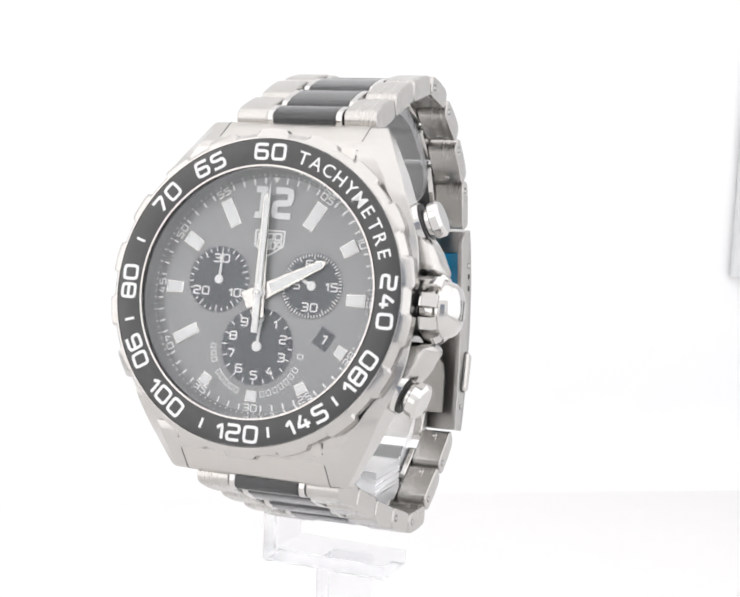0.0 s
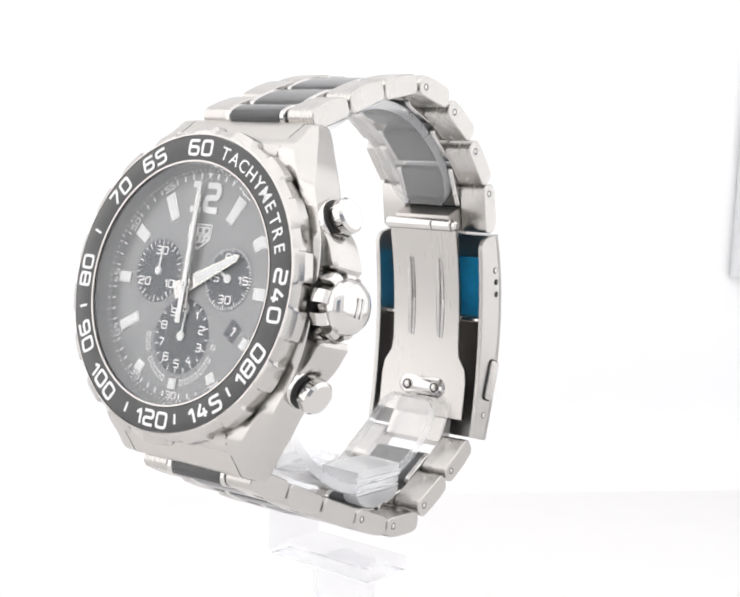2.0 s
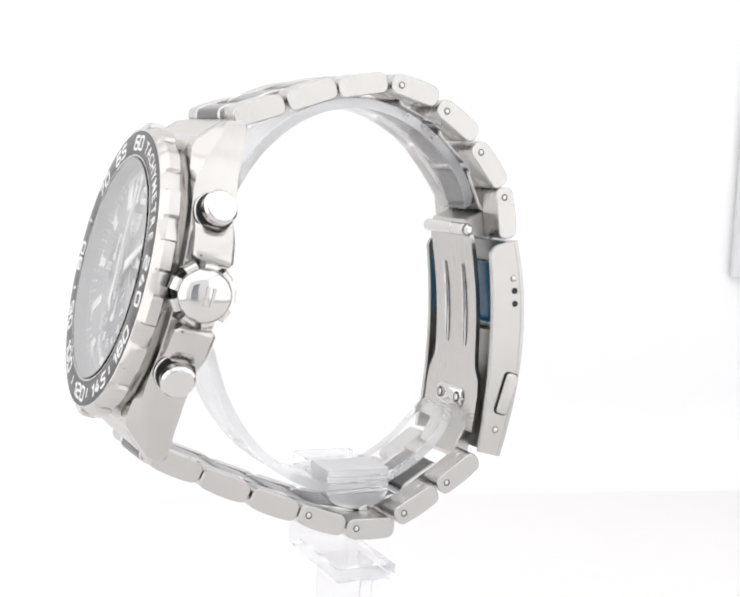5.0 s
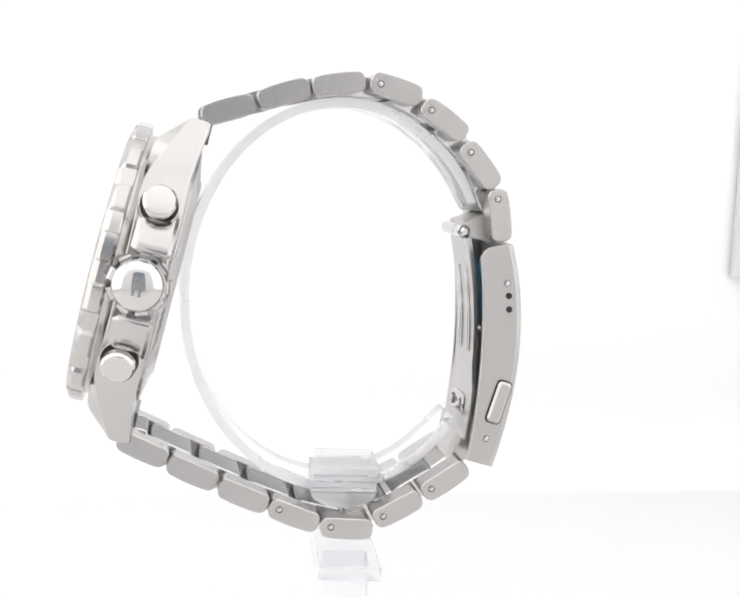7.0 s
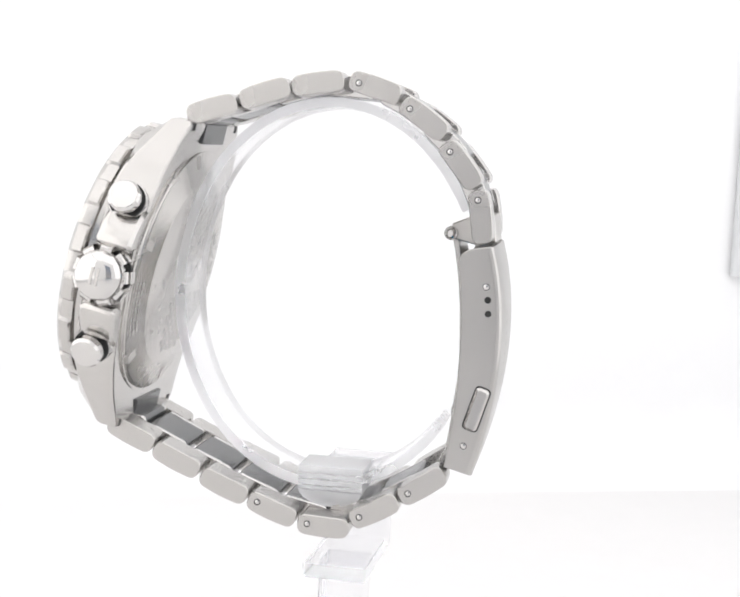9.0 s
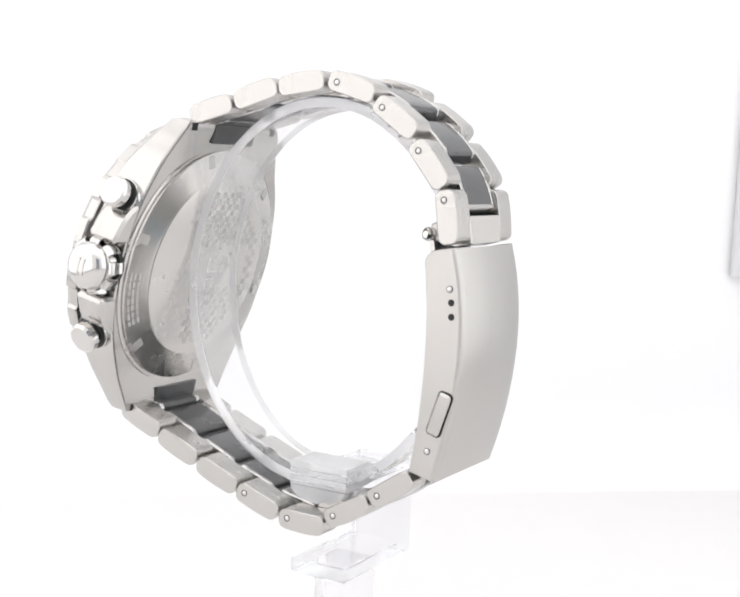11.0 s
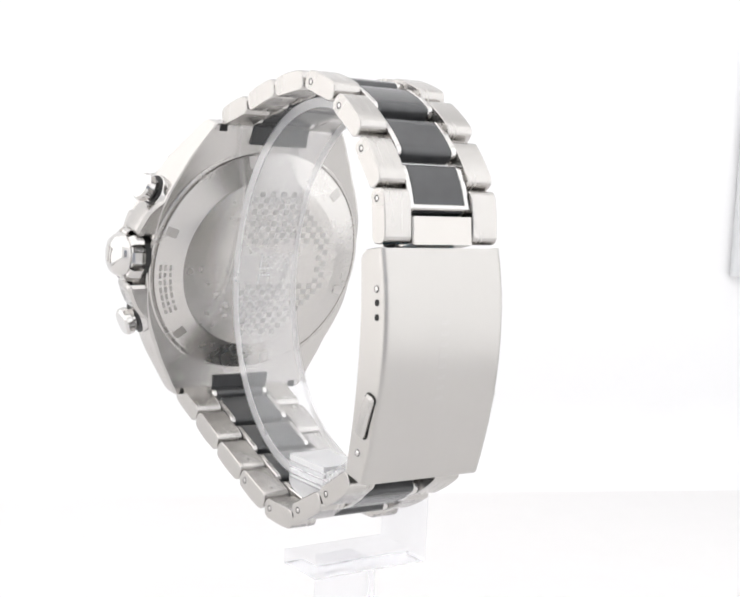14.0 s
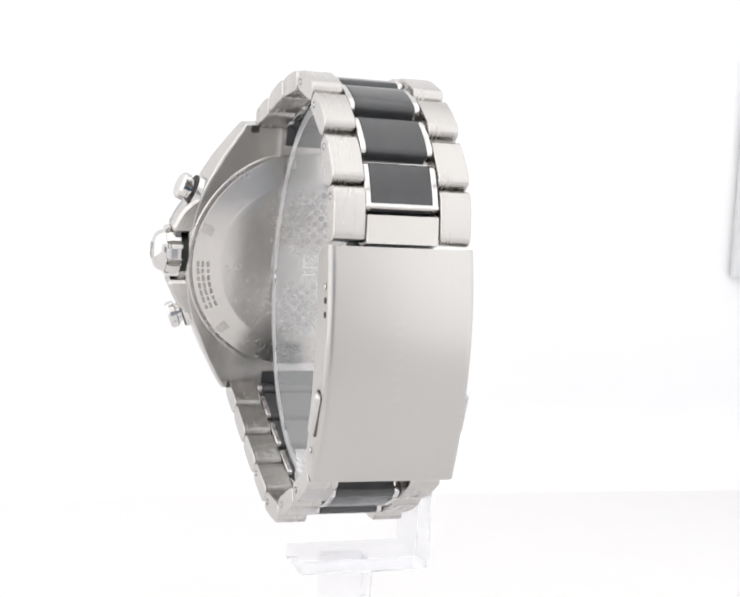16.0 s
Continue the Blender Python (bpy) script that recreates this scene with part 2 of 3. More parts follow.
def joined(bms):
    out = bmesh.new()
    for bm in bms:
        me = bpy.data.meshes.new("piece")
        bm.to_mesh(me)
        bm.free()
        out.from_mesh(me)
        bpy.data.meshes.remove(me)
    return out


def bar(w, h, d=0.05):
    bm = bmesh.new()
    box(bm, -w / 2, w / 2, -h / 2, h / 2, -d / 2, d / 2)
    return bm


# ---------------------------------------------------------------- the light box round the watch
def metres(bm):
    bmesh.ops.scale(bm, verts=bm.verts[:], vec=(1000, 1000, 1000))
    return bm


def panel(name, x0, x1, y0, y1, z0, z1, mat, label, category):
    bm = bmesh.new()
    box(bm, x0, x1, y0, y1, z0, z1)
    return tagged(part(name, metres(bm), mat, None, smooth=0), label, category, kind="structure")


panel("floor", -0.27, 0.27, -0.60, 0.26, -0.02, 0.0, WHITE_FLOOR, "plain white satin floor of a photo light box", "floor")
# the back wall stands a little askew and runs into the floor in a cove
BACK = pose(0, 0.172, 0, 0, 0, 11)
bm = bmesh.new()
sweep = [(0.0, 380.0), (0.0, 22.0)] + [(-22 + 22 * math.cos(radians(a)), 22 - 22 * math.sin(radians(a))) for a in range(10, 91, 10)]
prism_x(bm, [(y, z - 0.3) for y, z in sweep] + [(24.0, -0.3), (24.0, 380.0)], -252, 252, 0.0)
tagged(part("wall_back", bm, WHITE_CARD, None, "", BACK, 30), "plain white coved back wall of a photo light box", "wall", kind="structure")
panel("wall_left", -0.27, -0.25, -0.38, 0.26, 0.0, 0.38, WHITE_CARD, "plain white side wall of a photo light box", "wall")
panel("wall_right", 0.25, 0.27, -0.38, 0.26, 0.0, 0.38, WHITE_CARD, "plain white side wall of a photo light box", "wall")
panel("wall_front_left", -0.25, -0.075, -0.38, -0.36, 0.0, 0.38, WHITE_CARD, "plain white front panel of a photo light box", "wall")
panel("wall_front_right", 0.088, 0.25, -0.38, -0.36, 0.0, 0.38, WHITE_CARD, "plain white front panel of a photo light box", "wall")
panel("wall_front_top", -0.075, 0.088, -0.38, -0.36, 0.26, 0.38, WHITE_CARD, "plain white front panel over the opening", "wall")
panel("ceiling", -0.27, 0.27, -0.38, 0.26, 0.38, 0.40, WHITE_CARD, "plain white top of a photo light box", "ceiling")

bm = bmesh.new()
prism_z(bm, round_rect(50, 3, 1.2), 61, 230, 0.8)
bmesh.ops.translate(bm, verts=bm.verts[:], vec=(137.5, -1.7, 0))
tagged(part("grey_panel", bm, GREY_CARD, None, "", BACK), "plain grey card panel fixed to the white back wall", "panel")

# ---------------------------------------------------------------- the watch
# Its own space: x to three o'clock, y to twelve, z out of the dial; the origin is the middle of the bezel's face.
AXES = Matrix(((0.11345, 0.21602, -0.96978), (-0.99347, 0.03676, -0.10803), (0.01231, 0.97570, 0.21878))).to_4x4()
WATCH_PLACE = Matrix.Translation((-0.03927, -0.00561, EYE_HEIGHT - 0.02189)) @ AXES
# the bracelet hangs a little askew on the head
BAND = mmpose(0.72, 0, 0, 0, 1.03, 0) @ mmpose(0, 0, 0, 0, 0, 0.75)

watch = tagged(new("wristwatch"), "steel chronograph wristwatch with black tachymeter bezel on a clear stand", "watch")


def glide(rows, steps):
    """Points between rows, on a smooth curve through them."""
    out = []
    for i in range(len(rows) - 1):
        p = [np.array(rows[min(max(i + k, 0), len(rows) - 1)]) for k in (-1, 0, 1, 2)]
        for q in range(steps):
            t = q / steps
            out.append(0.5 * (2 * p[1] + (p[2] - p[0]) * t + (2 * p[0] - 5 * p[1] + 4 * p[2] - p[3]) * t * t + (3 * p[1] - p[0] - 3 * p[2] + p[3]) * t ** 3))
    return [tuple(float(v) for v in r) for r in out + [np.array(rows[-1])]]


def build_case():
    bm = bmesh.new()
    # y, half width on top, half width at the side, top height, side height, back height
    half = glide([(0, 20.0, 20.9, -3.5, -4.1, -10.15), (5, 19.8, 20.7, -3.5, -4.1, -10.15), (8.5, 19.2, 20.2, -3.5, -4.0, -10.15), (12, 17.5, 19.0, -3.5, -3.85, -10.15),
                  (15, 15.6, 17.6, -3.5, -4.05, -10.15), (18, 13.9, 16.25, -3.6, -5.2, -10.35), (20, 12.9, 15.15, -3.95, -6.1, -10.55), (21.6, 12.6, 14.3, -5.4, -6.85, -10.8),
                  (23, 12.35, 13.5, -6.85, -7.45, -11.0), (23.9, 12.2, 12.95, -7.75, -7.95, -11.0), (24.2, 12.0, 12.7, -8.4, -8.6, -10.8)], 4)
    rows = [(-y, *r) for y, *r in half[:0:-1]] + half
    loops = []
    for y, ht, hs, zt, zs, zb in rows:
        right = [(0, zt), (ht - 0.3, zt), (ht, zt - 0.06), (hs - 0.08, zs + 0.04), (hs, zs - 0.1), (hs - 0.3, zb + 0.35), (hs - 0.45, zb + 0.1), (hs - 0.8, zb), (0, zb - 0.1)]
        left = [(-x, z) for x, z in right[-2:0:-1]]
        loops.append([(x, y, z) for x, z in right + left])
    rings(bm, loops)
    return part("case", bm, SATIN, watch, "satin steel watch case with sloping lugs", None, smooth=13)


def build_guards(case):
    for s in (1, -1):
        bm = bmesh.new()
        outline = [(x, y * s) for x, y in bezier((18.8, 10.9), (21.7, 9.5), (22.9, 6.2), 9) + [(23.35, 5.4), (23.35, 4.85), (22.95, 4.35), (18.8, 4.25)]]
        low, high = shrink(outline, 0.5), shrink(outline, 0.7)
        rings(bm, [[(*p, -10.1) for p in low], [(*p, -9.6) for p in outline], [(*p, -5.6) for p in outline], [(*p, -5.0) for p in shrink(outline, 0.22)], [(*p, -4.5) for p in high]])
        part("crown_guard", bm, SATIN, case, "steel crown guard", smooth=40)


def build_bezel():
    bm = bmesh.new()

    def tabs(a, r, z):
        if r > 20.5:
            k = (a / (2 * math.pi) * 18 + 0.55) % 1.0
            edge = min(max((0.27 - abs(k - 0.5)) / 0.05 + 0.5, 0), 1)
            r = 20.75 + (r - 20.75) * (0.5 + 0.5 * edge) if r > 20.75 else r
            z = z - 0.16 * (1 - edge) if z > -1.2 and r > 20.6 else z
        return r, z

    lathe(bm, [(16.5, 0.25), (16.76, 0.28), (16.82, 0.0), (20.2, -0.1), (20.27, 0.09), (20.5, 0.04), (21.2, -0.35), (21.74, -0.8), (21.8, -2.3), (21.55, -2.6),
               (20.4, -2.7), (20.2, -3.6), (16.2, -3.6), (16.2, -2.7), (16.4, -0.3)], 360, True, tabs)
    bezel = part("bezel", bm, SATIN, watch, "polished steel bezel with raised grip tabs", None, smooth=24)
    bm = bmesh.new()
    lathe(bm, [(16.82, 0.14), (16.94, 0.20), (20.05, 0.14), (20.17, 0.06), (20.15, -0.2), (16.82, -0.1)], 160)
    part("bezel_insert", bm, BEZEL_BLACK, bezel, "black bezel insert with white tachymeter scale")
    lift = lambda r: 0.19
    for text, clock, inward in (("60", 0, False), ("65", 332.3, False), ("70", 308.6, False), ("80", 270, False), ("90", 240, True),
                                ("100", 216, True), ("120", 180, True), ("145", 149, True), ("180", 120, True), ("240", 90, False)):
        bm = on_ring(digits(text, 2.3, 0.92, 0.40, 0.06), clock, 18.46, lift(18.46), inward)
        part("numeral", bm, PRINT, bezel, smooth=0)
    for i, ch in enumerate("TACHYMETRE"):
        bm = on_ring(glyphs(ch, 1.72, 1.02, 0.004, 0.06), 15.3 + i * 6.2, 18.42, lift(18.42))
        part("letter", bm, PRINT, bezel, smooth=0)
    for clock in (288, 254.1, 196.4, 166.2, 135):
        part("scale_bar", on_ring(bar(0.34, 1.35, 0.06), clock, 18.46, lift(18.46)), PRINT, bezel, smooth=0)


def build_dial():
    bm = bmesh.new()
    solid_lathe(bm, [(16.15, -2.9), (16.15, -2.6)], 96)
    dial = part("dial", bm, DIAL_GREY, watch, "grey sunray dial with white markings", mmpose(0.2, 0, 0), smooth=0)
    bm = bmesh.new()
    lathe(bm, [(16.3, -0.35), (16.38, -0.35), (16.35, -2.58), (15.6, -2.58), (16.2, -1.75)], 128)
    part("flange", bm, FLANGE_GREY, dial, "grey sloping flange")
    top = -2.6
    # minute track
    bits = [on_ring(bar(0.24, 0.78, 0.04), i * 6, 15.15, top + 0.015) for i in range(1, 60) if i % 5 in (1, 4, 2, 3)]
    part("minute_track", joined(bits), PRINT, dial, smooth=0)
    bits = []
    for i in range(120):
        b = bar(0.10 if i % 2 else 0.16, 0.55, 0.05)
        bmesh.ops.rotate(b, verts=b.verts[:], matrix=Matrix.Rotation(radians(38), 3, "X"))
        bits.append(on_ring(b, i * 3, 15.92, -2.16))
    part("fine_track", joined(bits), PRINT, dial, smooth=0)
    for i in range(1, 12):
        inward = 18 < i * 5 < 43
        part("minute_numeral", on_ring(digits("%02d" % (i * 5), 1.05, 0.9, 0.17, 0.03), i * 30, 15.1, top + 0.015, inward), PRINT, dial, smooth=0)
    bm = bmesh.new()
    prism_z(bm, [(-0.45, 15.55), (0.45, 15.55), (0, 14.75)], top, top + 0.04)
    part("triangle_mark", bm, PRINT, dial, smooth=0)
    # applied markers
    for clock, r0, r1, w in ((30, 10.4, 14.1, 1.4), (60, 12.2, 14.3, 1.5), (90, 11.9, 14.4, 1.4), (120, 13.0, 14.3, 1.35), (150, 13.1, 14.4, 1.3), (180, 12.9, 14.2, 1.3),
                              (210, 13.1, 14.4, 1.3), (240, 10.4, 14.0, 1.3), (270, 11.9, 14.2, 1.3), (300, 11.4, 13.9, 1.5), (330, 10.2, 13.9, 1.4)):
        bm = bmesh.new()
        g = 0.13
        prism_z(bm, [(-w / 2 - g, r0 - g), (w / 2 + g, r0 - g), (w / 2 + 0.1 + g, r1 + g), (-w / 2 - 0.1 - g, r1 + g)], top, top + 0.16, 0.06)
        on_ring(bm, clock, 0, 0)
        part("marker_frame", bm, POLISHED, dial, "polished marker frame", smooth=0)
        bm = bmesh.new()
        prism_z(bm, [(-w / 2, r0), (w / 2, r0), (w / 2 + 0.1, r1), (-w / 2 - 0.1, r1)], top, top + 0.28, 0.08)
        on_ring(bm, clock, 0, 0)
        part("hour_marker", bm, LUME, dial, "white luminous hour marker with bevelled edge", smooth=0)
    for ch, x in (("1", -1.75), ("2", 1.3)):
        bm = bmesh.new()
        lines = [[(-0.9, 3.45), (0.25, 3.45), (0.25, 0)], [(-0.8, 0), (1.1, 0)]] if ch == "1" else [[(-1.1, 3.4), (1.1, 3.4), (1.1, 1.7), (-1.1, 1.7), (-1.1, 0), (1.3, 0)]]
        for line in lines:
            ribbon(bm, rounded(line, False, 0.6 if ch == "2" else 0.02), 0.85, False, 0, 0.25)
        bmesh.ops.translate(bm, verts=bm.verts[:], vec=(x, 10.4, top))
        part("hour_numeral", bm, LUME, dial, smooth=0)
    # crest without lettering
    bm = bmesh.new()
    crest = [(-2.2, 8.5), (2.2, 8.5), (2.15, 6.3), (0.0, 4.9), (-2.15, 6.3)]
    inner = shrink(crest, 0.22)
    for z in (top + 0.10,):
        a = [bm.verts.new((*p, z)) for p in crest]
        b = [bm.verts.new((*p, z)) for p in inner]
        for i in range(5):
            bm.faces.new((a[i], a[(i + 1) % 5], b[(i + 1) % 5], b[i]))
    ext = bmesh.ops.extrude_face_region(bm, geom=bm.faces[:])
    bmesh.ops.translate(bm, verts=[v for v in ext["geom"] if isinstance(v, bmesh.types.BMVert)], vec=(0, 0, -0.08))
    for x0, x1, y0, y1 in ((-1.65, -0.75, 7.2, 8.0), (-0.45, 0.45, 7.2, 8.0), (0.75, 1.65, 7.2, 8.0), (-1.7, -1.05, 6.2, 6.9), (-0.7, -0.05, 5.9, 6.9), (0.25, 0.85, 6.0, 6.9), (1.15, 1.7, 6.3, 6.9)):
        ribbon(bm, [(x0, y0), (x1, y0), (x1, y1), (x0, y1)], 0.24, True, top + 0.01, top + 0.08)
    part("crest", bm, PRINT, dial, smooth=0)
    # small print round the lower subdial, as plain outlined boxes
    bits = []
    for start, step, skip in ((266, 8.2, 3), (166, 8.6, 7)):
        for i in range(9):
            if i == skip:
                continue
            b = bmesh.new()
            ribbon(b, [(-0.27, -0.36), (0.27, -0.36), (0.27, 0.36), (-0.27, 0.36)], 0.09, True, -0.015, 0.015)
            a = radians(start - i * step)
            bmesh.ops.transform(b, verts=b.verts[:], matrix=Matrix.Translation((6.35 * math.sin(a), -7.0 + 6.35 * math.cos(a), top + 0.02)) @ Matrix.Rotation(-a, 4, "Z"))
            bits.append(b)
    part("print_bars", joined(bits), PRINT, dial, "small white print", smooth=0)
    # date
    bm = bmesh.new()
    box(bm, -1.15, 1.15, -1.3, 1.3, top + 0.005, top + 0.05)
    m = Matrix.Translation((9.3, -5.25, 0)) @ Matrix.Rotation(radians(-30), 4, "Z")
    bmesh.ops.transform(bm, verts=bm.verts[:], matrix=m)
    part("date_window", bm, SUBDIAL, dial, "dark date window", smooth=0)
    bm = digits("1", 1.5, 0.9, 0.22, 0.03)
    bmesh.ops.transform(bm, verts=bm.verts[:], matrix=m @ Matrix.Translation((0, 0, top + 0.07)))
    part("date_numeral", bm, PRINT, dial, smooth=0)
    # subdials
    for cx, cy, r, marks, nums in ((-6.65, 1.45, 4.45, [(30, 0.5), (10, 0.9)], [("30", 0), ("10", 120), ("20", 240)]),
                                   (6.75, 1.5, 4.4, [(60, 0.45), (12, 0.8)], [("60", 0), ("15", 90), ("30", 180), ("45", 270)]),
                                   (0.0, -7.0, 5.15, [(20, 0.6)], [(str(i), i * 36) for i in range(10)])):
        bm = bmesh.new()
        solid_lathe(bm, [(r, top), (r, top + 0.02), (r - 0.08, top + 0.035)], 64)
        bmesh.ops.translate(bm, verts=bm.verts[:], vec=(cx, cy, 0))
        part("subdial", bm, SUBDIAL, dial, "dark grey recessed counter")
        bits = []
        for count, length in marks:
            for i in range(count):
                b = on_ring(bar(0.15, length, 0.02), i * 360 / count, r - 0.12 - length / 2, top + 0.045)
                bmesh.ops.translate(b, verts=b.verts[:], vec=(cx, cy, 0))
                bits.append(b)
        part("counter_scale", joined(bits), PRINT, dial, smooth=0)
        for text, clock in nums:
            h = 1.2
            rr = (r - 1.6) if len(nums) < 10 else r - 1.35
            bm = digits(text, h, 0.92, 0.2, 0.03)
            a = radians(clock)
            bmesh.ops.translate(bm, verts=bm.verts[:], vec=(cx + rr * math.sin(a), cy + rr * math.cos(a) - (0.2 if len(nums) == 3 and clock else 0), top + 0.05))
            part("counter_numeral", bm, PRINT, dial, smooth=0)


def hand(name, tip, tail, w0, w1, z, clock, centre=(0, 0), mat=None, hub=0.5, label=""):
    bm = bmesh.new()
    prism_z(bm, [(-w0 / 2, -tail), (w0 / 2, -tail), (w1 / 2, tip * 0.92), (0, tip), (-w1 / 2, tip * 0.92)], z, z + 0.12, 0.04)
    if hub:
        solid_lathe(bm, [(hub, z - 0.02), (hub, z + 0.14), (hub - 0.1, z + 0.2)], 24)
    bmesh.ops.transform(bm, verts=bm.verts[:], matrix=Matrix.Translation((*centre, 0)) @ Matrix.Rotation(-radians(clock), 4, "Z"))
    ob = part(name, bm, mat or LUME, watch, label, None, smooth=20)
    if mat is SATIN:
        # luminous filling between the steel edges, from beside the hub to near the tip
        f0 = 1.6
        wide = w0 + (w1 - w0) * (f0 + tail) / (tip + tail)
        bm = bmesh.new()
        prism_z(bm, [(-wide * 0.31, f0), (wide * 0.31, f0), (w1 * 0.3, tip * 0.93), (-w1 * 0.3, tip * 0.93)], z + 0.1, z + 0.16, 0.02)
        bmesh.ops.transform(bm, verts=bm.verts[:], matrix=Matrix.Rotation(-radians(clock), 4, "Z"))
        part("luminous_filling", bm, LUME, ob, "white luminous filling", smooth=20)
    return ob


def build_hands():
    hand("counter_hand", 3.7, 0.4, 0.42, 0.24, -2.5, 2, (-6.45, 1.45), PRINT, 0.62)
    hand("counter_hand", 3.0, 0.4, 0.55, 0.30, -2.5, 298, (6.95, 1.5), PRINT, 0.62)
    hand("counter_hand", 4.6, 0.4, 0.44, 0.24, -2.5, 3, (0.2, -7.0), PRINT, 0.68)
    hand("hour_hand", 10.1, 2.5, 2.5, 1.15, -2.1, 62, mat=SATIN, label="tapered steel hour hand with white filling", hub=0.95)
    hand("minute_hand", 13.4, 3.3, 1.7, 1.0, -1.8, 357.6, mat=SATIN, label="tapered steel minute hand with white filling", hub=0.95)
    hand("seconds_hand", 14.6, 5.3, 0.95, 0.2, -1.5, 359.6, mat=PRINT, hub=0.62, label="slim white chronograph hand")
    bm = bmesh.new()
    solid_lathe(bm, [(0.3, -1.4), (0.3, -1.1), (0.2, -1.02)], 20)
    part("hand_pin", bm, POLISHED, watch, "")


def build_crystal():
    bm = bmesh.new()
    solid_lathe(bm, [(16.2, -0.3), (16.46, -0.2), (16.46, 0.28), (16.2, 0.40)], 128)
    ob = part("crystal", bm, GLASS, watch, "clear flat sapphire crystal", None, smooth=0)
    ob.visible_shadow = False


def build_back():
    bm = bmesh.new()
    solid_lathe(bm, [(20.5, -9.8), (20.5, -10.35), (20.3, -10.5), (20.0, -10.5), (19.9, -10.3), (19.75, -10.3), (19.65, -10.65), (19.4, -10.8),
                     (15.5, -11.5), (15.2, -11.75), (14.8, -11.85)], 128)
    back = part("case_back", bm, TURNED, watch, "brushed round steel case back with slots")
    for i in range(6):
        b = bmesh.new()
        loops = [[(x, 17.3, -11.1 + d), (x, 19.3, -10.75 + d), (x, 19.3, -10.4), (x, 17.3, -10.4)] for x, d in ((-0.8, -0.12), (0.8, -0.12))]
        rings(b, loops)
        on_ring(b, 13 + 60 * i, 0, 0)
        part("slot", b, ENGRAVED, back, "dark opener slot", smooth=0)
    # frosted chequered band and bars in the middle of the back
    bits = []
    for ix in range(-10, 6):
        for iy in range(-12, 13):
            x, y = ix * 1.05 - 2.2, iy * 1.05
            if (ix + iy) % 2 or math.hypot(x, y) > 13.4 or (abs(y) < 3.4 and x > -11.0):
                continue
            b = bar(1.0, 1.0, 0.04)
            bmesh.ops.translate(b, verts=b.verts[:], vec=(x, y, -11.86))
            bits.append(b)
    part("chequer", joined(bits), FROSTED, back, "frosted chequered etching", smooth=0)
    # four thin white bars near the middle of the back
    for x, y, w, h in ((-1.0, -0.7, 2.4, 0.24), (0.1, 0.6, 0.24, 2.4), (-1.0, -2.0, 2.4, 0.24), (0.1, -3.1, 0.24, 2.0)):
        b = bar(w, h, 0.03)
        bmesh.ops.translate(b, verts=b.verts[:], vec=(x, y, -11.86))
        part("small_bar", b, PRINT, back, "bright white bar", smooth=0)
    # lines of small engraved print on the sloping rim
    for i in range(7):
        for r, w in ((17.0, 1.0), (17.9, 1.1), (18.7, 1.1)):
            b = bar(w * (0.75 if (i * 3 + int(r)) % 4 == 0 else 1.0), 0.5, 0.03)
            b = on_ring(b, 92.5 + i * 4.2, 0, 0)
            a = radians(92.5 + i * 4.2)
            bmesh.ops.translate(b, verts=b.verts[:], vec=(r * math.sin(a), r * math.cos(a), -10.83 - (19.4 - r) * 0.18))
            part("engraved_bar", b, ENGRAVED, back, smooth=0)


def build_pushers():
    for y, tilt in ((11.9, 22), (-11.75, -22)):
        m = mmpose(22.3, y * 1.02, -6.85, 0, 0, tilt) @ mmpose(-22.4, 0, 0) @ Matrix.Rotation(radians(90), 4, "Y")
        bm = bmesh.new()
        solid_lathe(bm, [(2.95, 16.0), (2.95, 19.8), (2.85, 19.98), (2.6, 20.0), (1.9, 20.0), (1.75, 20.05), (1.75, 21.1)], 32)
        pusher = part("pusher", bm, POLISHED, watch, "polished steel pusher with bevelled cap", m, smooth=30)
        bm = bmesh.new()
        solid_lathe(bm, [(1.7, 20.95), (2.2, 21.0), (2.4, 21.12), (2.4, 22.1), (2.1, 22.5), (2.0, 22.55)], 40)
        part("cap", bm, POLISHED, pusher, "polished bevelled cap", smooth=25)
        bm = bmesh.new()
        lathe(bm, [(1.9, 20.0), (2.72, 20.0), (2.72, 20.16), (1.9, 20.16)], 32)
        part("gasket", bm, GASKET, pusher, "black rubber ring")


